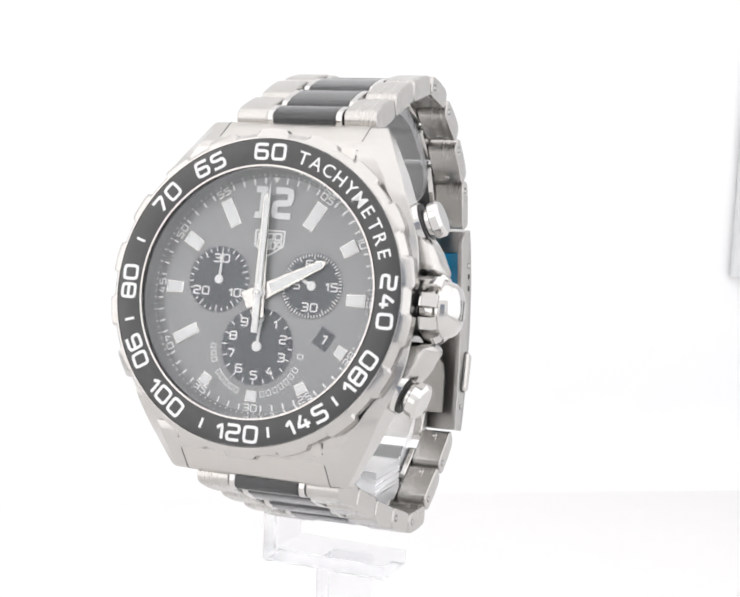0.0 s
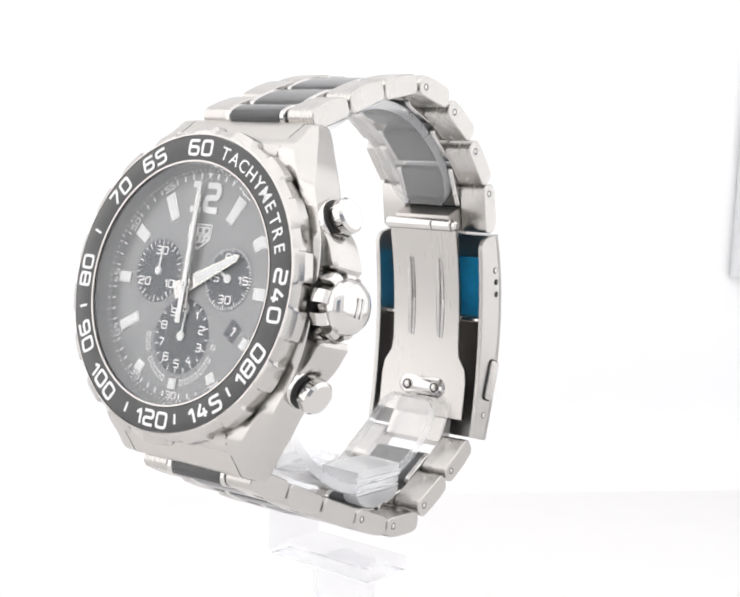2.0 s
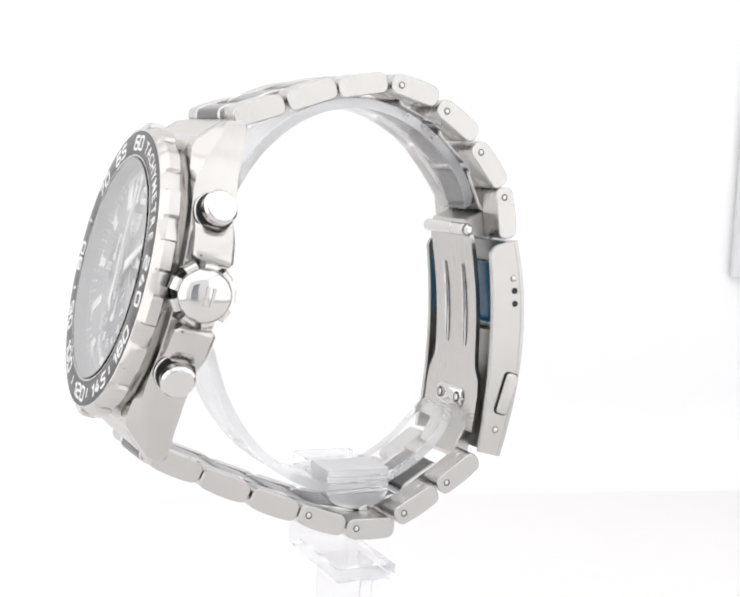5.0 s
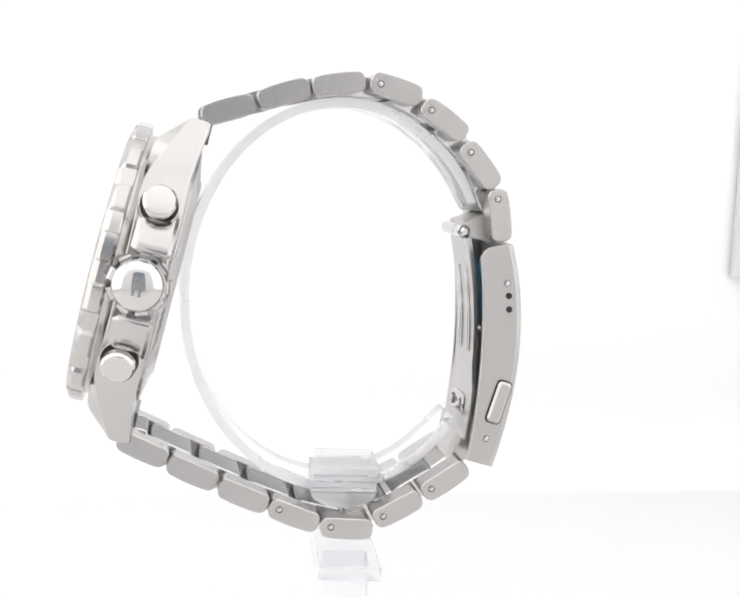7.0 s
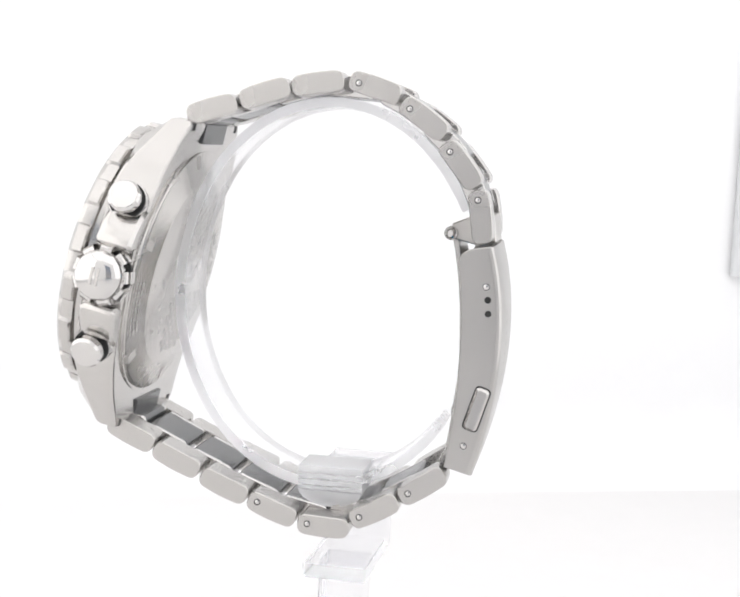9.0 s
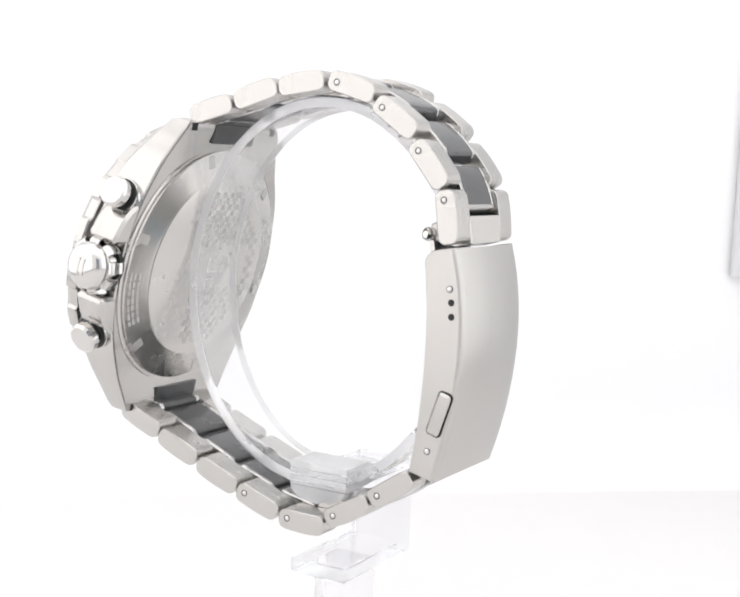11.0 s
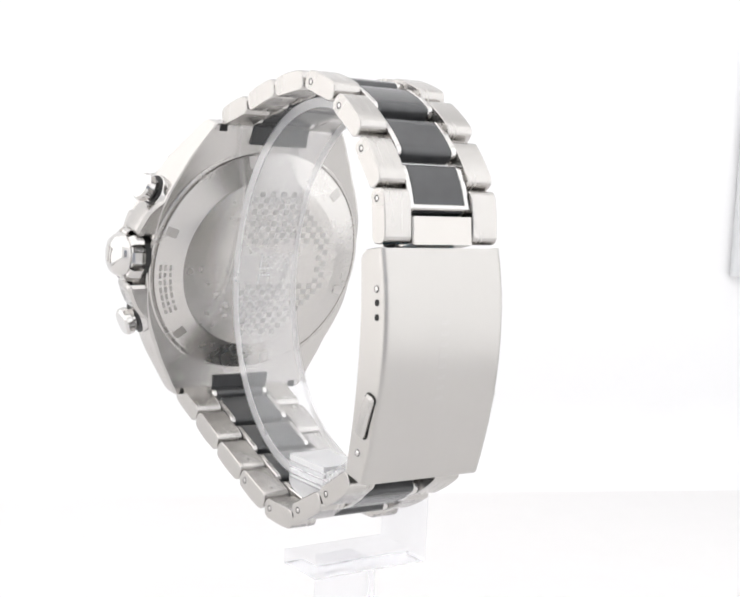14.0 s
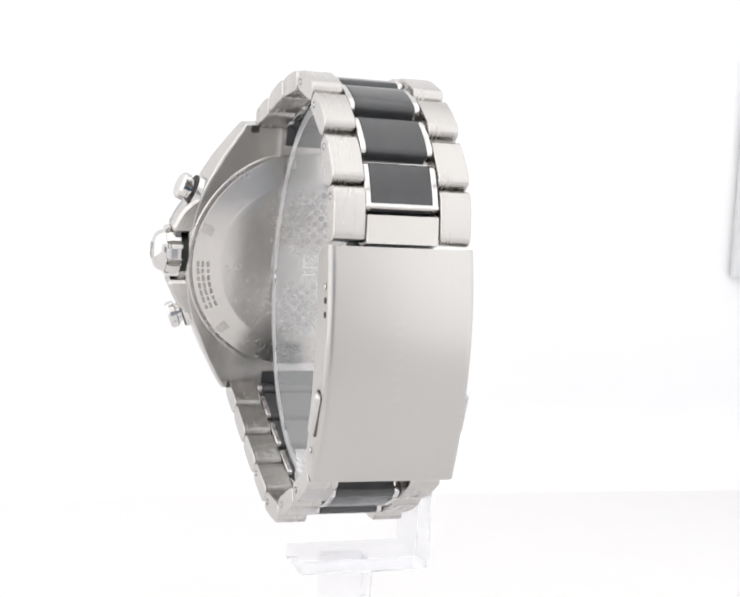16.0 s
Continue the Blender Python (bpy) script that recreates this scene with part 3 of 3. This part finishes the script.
def build_crown():
    bm = bmesh.new()

    solid_lathe(bm, [(2.4, 18.5), (2.4, 20.9), (3.3, 21.0), (3.35, 23.1), (3.6, 23.3), (3.75, 23.6), (3.72, 24.2), (3.45, 24.9), (3.0, 25.5), (2.0, 25.9), (0.9, 26.07), (0.3, 26.1)], 64)
    for i in range(9):
        tooth = bmesh.new()
        side = [(21.0, 3.1), (21.1, 3.8), (21.6, 4.5), (23.3, 4.5), (23.9, 4.1), (24.05, 3.1)]
        loops = [[(x, r * math.cos(radians(-3.5)), z) for z, r in side] for x in (-0.86, -0.66)] + [[(x, r, z) for z, r in side] for x in (0.66, 0.86)]
        rings(tooth, loops)
        bmesh.ops.rotate(tooth, verts=tooth.verts[:], matrix=Matrix.Rotation(2 * math.pi * i / 9, 3, "Z"))
        me = bpy.data.meshes.new("tooth")
        tooth.to_mesh(me)
        tooth.free()
        bm.from_mesh(me)
        bpy.data.meshes.remove(me)
    m = mmpose(0.2, 0.2, -6.9) @ Matrix.Rotation(radians(90), 4, "Y")
    crown = part("crown", bm, POLISHED, watch, "polished fluted steel crown", m, smooth=40)
    for dy in (-0.45, 0.45):
        b = bmesh.new()
        box(b, dy - 0.2, dy + 0.2, -1.3, 1.3, 25.75, 26.16)
        part("crest_bar", b, SATIN, crown, smooth=0)
    bm = bmesh.new()
    lathe(bm, [(2.4, 20.2), (3.7, 20.2), (3.7, 21.05), (2.4, 21.1)], 40)
    part("gasket", bm, GASKET, crown, "black rubber ring")


def build_end_links():
    for s in (1, -1):
        bm = bmesh.new()
        side = [(18.6 * s, -3.5), (20.0 * s, -3.9), (21.6 * s, -5.34), (23.0 * s, -6.79), (23.95 * s, -7.7), (24.27 * s, -8.4), (24.27 * s, -10.3), (23.9 * s, -10.7), (19.0 * s, -10.4)]
        prism_x(bm, side, -10.42, 10.42, 0.1)
        link = part("end_link", bm, CROSS_BRUSHED, watch, "brushed steel end link")
        for x in (-10.5, 10.5):
            bm = bmesh.new()
            prism_x(bm, [(y * 0.9995, z - 0.03) for y, z in side[:6]] + [(20.0 * s, -8.0)], x - 0.07, x + 0.07, 0.0)
            part("joint_line", bm, GASKET, link, "dark joint beside the lug", smooth=0)
        bm = bmesh.new()
        y0, y1 = sorted((20.9 * s, 24.0 * s))
        box(bm, -5.4, 5.4, y0, y1, -11.2, -9.6, 0.0)
        part("ceramic_insert", bm, CERAMIC, link, "glossy black ceramic insert", smooth=0)
        # black blocks painted in for the shaded gaps at the lugs
        for x in (-10.9, 10.9):
            bm = bmesh.new()
            y0, y1 = sorted((22.9 * s, 24.1 * s))
            box(bm, x - 0.7, x + 0.7, y0, y1, -11.06, -10.2)
            part("lug_gap_shade", bm, RECESS_SHADE, link, "black block for the shade in the gap beside the lug", smooth=0)


# y, z and heading (degrees from +y towards +z, along the run away from the case) of each outer link
TOP_RUN = ((26.6, -12.65, -59.5), (30.95, -19.9, -58.2), (34.45, -27.3, -67.7), (36.05, -35.7, -93.0), (33.6, -43.85, -111.8), (28.55, -50.9, -128.0), (22.1, -55.75, -158.5))
LOW_RUN = ((-24.9, -12.95, -101.5), (-26.65, -20.95, -101.0), (-28.3, -29.2, -99.5), (-29.5, -37.35, -97.5), (-29.6, -45.65, -79.7), (-24.95, -52.5, -48.5), (-19.0, -58.45, -43.0))


def link_frame(y, z, heading, out):
    """Space of a link: x across, y along the run, z outwards."""
    a = radians(heading)
    along = Vector((0, math.cos(a), math.sin(a)))
    n = Vector((0, -along.z, along.y)) * out
    return BAND @ Matrix(((out, 0, 0, 0), (0, along.y, n.y, y * MM), (0, along.z, n.z, z * MM), (0, 0, 0, 1)))


def outer_link_mesh(half0, half1, length, thick):
    bm = bmesh.new()
    prism_x(bm, round_rect(length, thick, 1.05, 4, 0.28), half0, half1, 0.14)
    return bm


SHARED = {}


def build_run(run, out, lug):
    n = len(run)
    centres = []
    prev = lug
    for i, (y, z, h) in enumerate(run):
        h0 = prev[2]
        k = 0.5 if i else 0.27
        centres.append((prev[0] * k + y * (1 - k), prev[1] * k + z * (1 - k), (h0 + h) / 2))
        prev = (y, z, h)
    for i, (y, z, h) in enumerate(run):
        cy, cz, ch = centres[i]
        m = link_frame(cy, cz, ch, out)
        for kind, length in (("core", 7.35), ("first", 4.5)):
            if kind in SHARED or (kind == "first") != (i == 0):
                continue
            bm = bmesh.new()
            prism_x(bm, round_rect(length, 2.9, 0.9, 3, 0.30), -5.55, -4.65, 0.12)
            prism_x(bm, round_rect(length, 2.9, 0.9, 3, 0.30), 4.65, 5.55, 0.12)
            prism_x(bm, round_rect(length - 1.1, 1.5, 0.6, 2), -4.7, 4.7, 0.05)
            SHARED[kind] = part("centre_link", bm, POLISHED, watch, "polished steel centre link")
            bm = bmesh.new()
            prism_x(bm, round_rect(length - 0.1, 2.8, 0.7, 3, 0.32), -4.62, 4.62, 0.1)
            SHARED[kind + "_insert"] = part("ceramic_insert", bm, CERAMIC, SHARED[kind], "glossy black ceramic insert")
            SHARED[kind + "_used"] = False
        kind = "core" if i else "first"
        core = SHARED[kind]
        if SHARED[kind + "_used"]:
            core = again(SHARED[kind], watch, m)
            again(SHARED[kind + "_insert"], core, Matrix())
        core.matrix_basis = m
        SHARED[kind + "_used"] = True
        if "right" not in SHARED:
            bm = outer_link_mesh(5.65, 10.4, 7.95, 2.95)
            o = part("outer_link", bm, BRUSHED, core, "brushed steel outer link")
            SHARED["right"] = o
            bm = outer_link_mesh(-10.4, -5.65, 7.95, 2.95)
            SHARED["left"] = part("outer_link", bm, BRUSHED, core, "brushed steel outer link")
            bm = bmesh.new()
            solid_lathe(bm, [(0.37, -0.2), (0.37, 0.0), (0.22, 0.07)], 14)
            SHARED["pin"] = part("pin", bm, POLISHED, core, "small polished pin")
            # black ring as the shade round the pin
            bm = bmesh.new()
            lathe(bm, [(0.38, 0.0), (0.52, 0.0), (0.52, 0.025), (0.38, 0.025)], 16)
            SHARED["pin_hole_shade"] = part("pin_hole_shade", bm, RECESS_SHADE, core)
        else:
            SHARED["right_now"] = again(SHARED["right"], core, Matrix())
            SHARED["left_now"] = again(SHARED["left"], core, Matrix())
        right = SHARED.get("right_now", SHARED["right"])
        left = SHARED.get("left_now", SHARED["left"])
        # the outer links sit half a pitch further on
        rel = m.inverted() @ link_frame(y, z, h, out)
        right.matrix_basis = rel
        left.matrix_basis = rel
        for sx in (1, -1):
            bm_screw = SHARED.get("screw")
            sm = rel @ mmpose(sx * 8.0, 2.3, -1.46, 180, 0, 0)
            if bm_screw is None:
                bm = bmesh.new()
                solid_lathe(bm, [(0.4, -0.1), (0.4, 0.03), (0.25, 0.1)], 12)
                SHARED["screw"] = part("screw", bm, POLISHED, core, "tiny polished screw", sm)
            else:
                again(bm_screw, core, sm)
        if i >= 3:
            for sx in (1, -1):
                flip = Matrix.Rotation(radians(90 * sx), 4, "Y")
                pm = rel @ mmpose(sx * 10.4, -2.45, -0.05) @ flip
                for key in ("pin", "pin_hole_shade"):
                    if i == 3 and out == 1 and sx == 1:
                        SHARED[key].matrix_basis = pm
                        SHARED[key].parent = core
                    else:
                        again(SHARED[key], core, pm)
    return centres


def build_clasp():
    base = BAND
    outer = bezier((18.45, -58.95), (4.9, -66.6), (-15.2, -65.1), 14)
    inner = bezier((15.2, -54.6), (1.4, -59.8), (-15.1, -60.8), 14)
    bm = bmesh.new()
    other = strip(outer, 1.0)[len(outer):][::-1]
    section = [(10.95, 1.0), (10.93, 0.6), (10.72, 0.28), (10.35, 0.08), (9.9, 0.0), (-9.9, 0.0), (-10.35, 0.08), (-10.72, 0.28), (-10.93, 0.6), (-10.95, 1.0)]
    loops = []
    for a, b in zip(outer, other):
        d = (Vector(a) - Vector(b)).normalized()
        d = d if d.y > 0 else -d
        loops.append([(x, a[0] + d.x * k, a[1] + d.y * k) for x, k in section])
    rings(bm, loops)
    walls = []
    for x0, x1 in ((-10.94, -10.05), (10.05, 10.94)):
        lower = [(17.6, -56.6), (17.0, -55.4), (16.2, -54.75)] + inner
        wall = [(p[0], p[1] + 0.3) for p in outer] + lower[::-1]
        walls.append((wall, x0 + (0.05 if x0 < 0 else 0), x1 - (0.05 if x0 > 0 else 0)))
    # cover and side walls take the copy with shade put into its colour
    cover = part("clasp_cover", bm, CLASP_DIMMED, watch, "brushed steel folding clasp cover", base)
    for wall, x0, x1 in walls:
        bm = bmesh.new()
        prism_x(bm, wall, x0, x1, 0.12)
        part("clasp_side", bm, CLASP_DIMMED, cover, "brushed steel clasp side wall")
    for sx in (1, -1):
        flip = Matrix.Rotation(radians(90 * sx), 4, "Y")
        for (y, z, kind) in ((12.55, -59.5, "pin"), (10.75, -60.25, "hole"), (8.8, -60.85, "hole"), (-11.15, -62.75, "pin")):
            bm = bmesh.new()
            if kind == "pin":
                solid_lathe(bm, [(0.42, -0.1), (0.42, 0.06), (0.3, 0.12)], 14)
                part("pin", bm, POLISHED, cover, "small polished pin", mmpose(sx * 10.92, y, z) @ flip)
                # black ring drawn for shade about this pin
                bm = bmesh.new()
                lathe(bm, [(0.42, 0.0), (0.52, 0.0), (0.52, 0.03), (0.42, 0.03)], 16)
                part("pin_hole_shade", bm, RECESS_SHADE, cover, "", mmpose(sx * 10.92, y, z) @ flip)
            else:
                # no hole is drilled: a black disc gives its shade
                solid_lathe(bm, [(0.5, -0.1), (0.5, 0.03)], 16)
                part("hole", bm, RECESS_SHADE, cover, "black disc for the shade in a drilled hole", mmpose(sx * 10.92, y, z) @ flip)
        bm = bmesh.new()
        prof = round_rect(6.5, 2.1, 0.6, 3)
        prism_z(bm, prof, -0.5, 0.75, 0.35)
        m = mmpose(sx * 10.94, -5.25, -63.1) @ Matrix.Rotation(radians(-4), 4, "X") @ Matrix.Rotation(radians(90 * sx), 4, "Y") @ Matrix.Rotation(radians(90), 4, "Z")
        part("release_button", bm, SATIN, cover, "satin steel release button", m)
        # black plate gives the slot's shade, nothing is cut
        bm = bmesh.new()
        prism_z(bm, round_rect(6.9, 2.5, 0.7, 3), -0.3, 0.03)
        part("button_slot_shade", bm, RECESS_SHADE, cover, "black plate for the shade in the slot round the button", m, smooth=0)
    # etched bars on the cover
    for i in range(8):
        y = 8.6 - i * 1.55
        t = min(range(201), key=lambda q: abs((1 - q / 200) ** 2 * 18.45 + 2 * (q / 200) * (1 - q / 200) * 4.9 - (q / 200) ** 2 * 15.2 - y)) / 200
        z = (1 - t) ** 2 * -58.95 + 2 * t * (1 - t) * -66.6 + t * t * -65.1
        b = bmesh.new()
        box(b, -0.75, 0.75, -0.3, 0.3, -0.012, 0.012)
        slope = math.degrees(math.atan2((1 - t) * -7.65 + t * 1.5, (1 - t) * -13.55 + t * -20.1))
        part("small_bar", b, ETCHED_LIGHT, cover, "faint etched writing bar", mmpose(0.2, y, z - 0.02, 180 + slope), smooth=0)
    # blade of the folding clasp
    mid = bezier((17.5, -52.6), (4.0, -59.0), (-12.5, -60.1), 16)
    bm = bmesh.new()
    prof = strip(mid, 0.7)
    k = len(mid)
    half = []
    for i in range(k):
        y = mid[i][0]
        w = 6.6 if y > -1.5 else (6.6 + 1.9 * (0.5 - 0.5 * math.cos(math.pi * min(1, (-1.5 - y) / 4.0))))
        half.append(w)
    loops = []
    for i in range(k):
        a, b = prof[i], prof[2 * k - 1 - i]
        w = half[i]
        loops.append([(-w, *a), (w, *a), (w, *b), (-w, *b)])
    rings(bm, loops)
    blade = part("clasp_blade", bm, BRUSHED, watch, "polished pressed steel clasp blade", base, smooth=50)

    def on_blade(y):
        t = min(range(101), key=lambda q: abs((1 - q / 100) ** 2 * 17.5 + 2 * (q / 100) * (1 - q / 100) * 4.0 + (q / 100) ** 2 * -12.5 - y)) / 100
        z = (1 - t) ** 2 * -52.6 + 2 * t * (1 - t) * -59.0 + t * t * -60.1
        dy, dz = (1 - t) * -13.5 + t * -16.5, (1 - t) * -6.4 + t * -1.1
        return z, math.degrees(math.atan2(dz, dy)) - 180

    # pressed ribs
    for x in (-2.9, 2.9):
        bm = bmesh.new()
        loops = []
        for i in range(13):
            y = 13.0 - i * 1.05
            z, _ = on_blade(y)
            w = 0.72 * math.sin(math.pi * (i + 0.25) / 12.5) ** 0.16
            loops.append([(x + w * math.cos(a), y, z + 0.05 + 0.6 * w * math.sin(a)) for a in (radians(q) for q in (0, 30, 60, 90, 120, 150, 180))])
        rings(bm, loops, caps=True)
        part("pressed_rib", bm, POLISHED, blade, "raised rounded rib")
    z, tilt = on_blade(-7.9)
    bm = bmesh.new()
    ring_o, ring_i = round_rect(9.2, 3.3, 1.6, 5), round_rect(8.5, 2.6, 1.3, 5)
    lo = [bm.verts.new((*p, 0.1)) for p in ring_o]
    hi = [bm.verts.new((*p, 0.35)) for p in ring_i]
    for i in range(len(lo)):
        bm.faces.new((lo[i], lo[(i + 1) % len(lo)], hi[(i + 1) % len(lo)], hi[i]))
    bm.faces.new(hi)
    part("rivet_plate", bm, POLISHED, blade, "raised rivet plate", mmpose(0, -7.9, z, tilt))
    for x in (-2.75, 2.75):
        bm = bmesh.new()
        lathe(bm, [(0.62, 0.3), (1.0, 0.3), (1.0, 0.42), (0.66, 0.46)], 24)
        solid_lathe(bm, [(0.6, 0.32), (0.6, 0.52), (0.35, 0.6)], 16)
        part("rivet", bm, SATIN, blade, "round rivet", mmpose(x, -7.9, z, tilt))
        # black ring imitates shade between rivet and plate
        bm = bmesh.new()
        lathe(bm, [(0.6, 0.37), (0.86, 0.37), (0.86, 0.48), (0.6, 0.48)], 24)
        part("rivet_gap_shade", bm, RECESS_SHADE, blade, "", mmpose(x, -7.9, z, tilt))
    # hinge
    bm = bmesh.new()
    for x0, x1 in ((-6.6, 2.4), (2.6, 6.2)):
        prism_x(bm, [(18.35 + 1.05 * math.cos(radians(a)), -51.95 + 1.05 * math.sin(radians(a))) for a in range(0, 360, 24)], x0, x1, 0.15)
    part("hinge", bm, POLISHED, watch, "polished steel clasp hinge", base)
    bm = bmesh.new()
    prism_x(bm, [(18.35 + 0.85 * math.cos(radians(a)), -51.95 + 0.7 * math.sin(radians(a))) for a in range(0, 360, 24)], 6.2, 7.2, 0.3)
    part("hinge_pin", bm, POLISHED, watch, "round hinge pin head", base)
    # steel block that joins the last link to the clasp
    bm = bmesh.new()
    prism_x(bm, [(22.7, -57.4), (18.9, -58.8), (17.6, -56.4), (17.6, -52.2), (19.8, -51.7), (21.9, -54.6)], -5.5, 5.5, 0.2)
    part("joining_block", bm, CROSS_BRUSHED, watch, "brushed steel joining block", base)
    bm = bmesh.new()
    prism_x(bm, [(23.6 + 0.55 * math.cos(radians(a)), -55.9 + 0.55 * math.sin(radians(a))) for a in range(0, 360, 30)], -5.6, 5.6, 0.05)
    part("spring_bar", bm, POLISHED, watch, "thin polished spring bar", base)
    # lower tongue between the blade and the last link
    bm = bmesh.new()
    prism_x(bm, [(-12.4, -60.4), (-16.6, -59.2), (-17.4, -60.2), (-15.8, -62.2), (-12.4, -61.9)], -5.5, 5.5, 0.2)
    part("clasp_tongue", bm, SATIN, watch, "satin steel clasp tongue", base)
    # blue film left inside the cover
    film = bezier((14.5, -59.4), (9.9, -61.6), (5.1, -62.9), 6)
    bm = bmesh.new()
    prism_x(bm, strip(film, -0.35), -9.9, 9.9, 0.05)
    part("protective_film", bm, BLUE, watch, "bright blue protective film inside the clasp", base)
    bm = bmesh.new()
    prism_x(bm, [(4.2 + 0.5 * math.cos(radians(a)), -60.3 + 0.5 * math.sin(radians(a))) for a in range(0, 360, 30)], -10.0, 10.0, 0.05)
    part("clasp_bar", bm, POLISHED, watch, "thin polished cross bar", base)


case = build_case()
build_guards(case)
build_bezel()
build_dial()
build_hands()
build_crystal()
build_back()
build_pushers()
build_crown()
build_end_links()
build_run(TOP_RUN, 1, (22.3, -5.6, -60.0))
build_run(LOW_RUN, -1, (-23.4, -6.2, -76.0))
build_clasp()

# ---------------------------------------------------------------- the clear stand
stand = tagged(new("watch_stand"), "clear acrylic display stand with an open cuff", "display stand")


def build_stand():
    lay = Matrix.Translation((0, 0, 0)) @ pose(0, 0, 0, 0, 0, 6)
    floor_to = EYE_HEIGHT / MM

    def acrylic(name, bm, label="", m=None, smooth=35):
        ob = part(name, bm, ACRYLIC, stand, label, m, smooth)
        ob.visible_shadow = False
        return ob

    bm = bmesh.new()
    prism_z(bm, round_rect(36, 36, 4, 5), 0.2, 3.2, 0.3)
    part("base", bm, WHITE_CARD, stand, "square white base", lay)
    bm = bmesh.new()
    prism_z(bm, round_rect(7.2, 7.2, 0.5, 3), 3.25, floor_to - 70.1)
    acrylic("post", bm, "square clear acrylic post", lay)
    bm = bmesh.new()
    low, high, t = floor_to - 70.05, floor_to - 52.6, 2.25
    prism_x(bm, [(-8.6, low), (12.1, low), (12.5, low + 0.4), (12.5, high - 1.8), (12.1, high - 1.4), (0.2, high - 1.4), (0.2, high - 2.8), (10.2, high - 2.8), (10.2, low + t), (-8.6, low + t)], -5.0, 5.0, 0.2)
    acrylic("bracket", bm, "clear acrylic bracket bent round the bracelet", lay)
    # upper arm: front grooved across, with a rounded belly below and a bar behind
    bm = bmesh.new()
    front = [(0.1, floor_to - 56.3), (0.1, high), (-7.2, high)]
    for z in (-53.6, -54.5, -55.55):
        front += [(-7.2, z + floor_to), (-6.6, z - 0.1 + floor_to), (-6.6, z - 0.2 + floor_to), (-7.2, z - 0.3 + floor_to)]
    prism_x(bm, front + [(-7.2, floor_to - 56.25), (-6.9, floor_to - 56.35)], -5.1, 5.1, 0.0)
    belly = [(5.1 * math.cos(radians(a)), floor_to - 56.4 + 2.4 * math.sin(radians(a))) for a in range(180, 361, 15)]
    rings(bm, [[(x * f, y, z) for x, z in belly] for y, f in ((-7.35, 0.96), (-7.1, 1.0), (-4.5, 1.0))])
    box(bm, -4.4, 4.4, 0.15, 10.1, floor_to - 56.5, high - 2.9, 0.2)
    ob = acrylic("arm", bm, "grooved clear acrylic arm", lay @ mmpose(-1.5, 0, 0), 25)
    # the arm's brightness comes partly from white put into its colour
    ob.data.materials[0] = WHITENED_CLEAR
    # open cuff
    bm = bmesh.new()
    loops = []
    rims = [[], []]
    e1, e2 = Vector((0.972, 0.235)), Vector((-0.235, 0.972))
    c = Vector((3.8, -36.2))
    a0, a1, n = -62.0, 231.0, 110
    for i in range(n + 1):
        a = radians(a0 + (a1 - a0) * i / n)
        p = c + e1 * 30.15 * math.cos(a) + e2 * 24.2 * math.sin(a)
        q = c + e1 * 28.75 * math.cos(a) + e2 * 22.8 * math.sin(a)
        w = 5.7
        end = min(i, n - i)
        if end < 6:
            w = 5.7 - 2.3 * (1 - math.sqrt(1 - ((6 - end) / 6) ** 2))
        x = -0.8
        loops.append([(x - w, *p), (x + w, *p), (x + w, *q), (x - w, *q)])
        for k, (xa, xb) in enumerate(((x - w - 0.22, x - w - 0.02), (x + w + 0.02, x + w + 0.22))):
            a, b = p + (p - c) * 0.002, q + (c - q) * 0.002
            rims[k].append([(xa, *a), (xb, *a), (xb, *b), (xa, *b)])
    rings(bm, loops)
    to_table = WATCH_PLACE @ BAND
    ob = acrylic("cuff", bm, "open clear acrylic cuff", to_table, 40)
    ob.data.materials[0] = CUFF
    # added pale strips: the bright rims of the cuff, put in as colour
    for rim in rims:
        bm = bmesh.new()
        rings(bm, rim)
        part("cuff_rim_glow", bm, EDGE_GLOW, ob, "frosted acrylic edge", smooth=40).visible_shadow = False
    return ob


build_stand()


# ---------------------------------------------------------------- what moves
TURN = ((0.0, 62.1), (1.0, 53.1), (2.0, 44.2), (3.0, 35.3), (4.0, 26.2), (6.5, 4.2), (7.0, -0.1), (8.0, -8.9), (9.0, -17.5), (11.5, -40.0), (12.5, -48.8),
        (13.5, -57.6), (14.5, -66.2), (15.0, -70.4), (16.0, -78.85))


def motions():
    for thing, place in ((watch, WATCH_PLACE), (stand, Matrix())):
        walk(thing, [(t, Matrix.Rotation(radians(a), 4, "Z") @ place) for t, a in TURN])


motions()
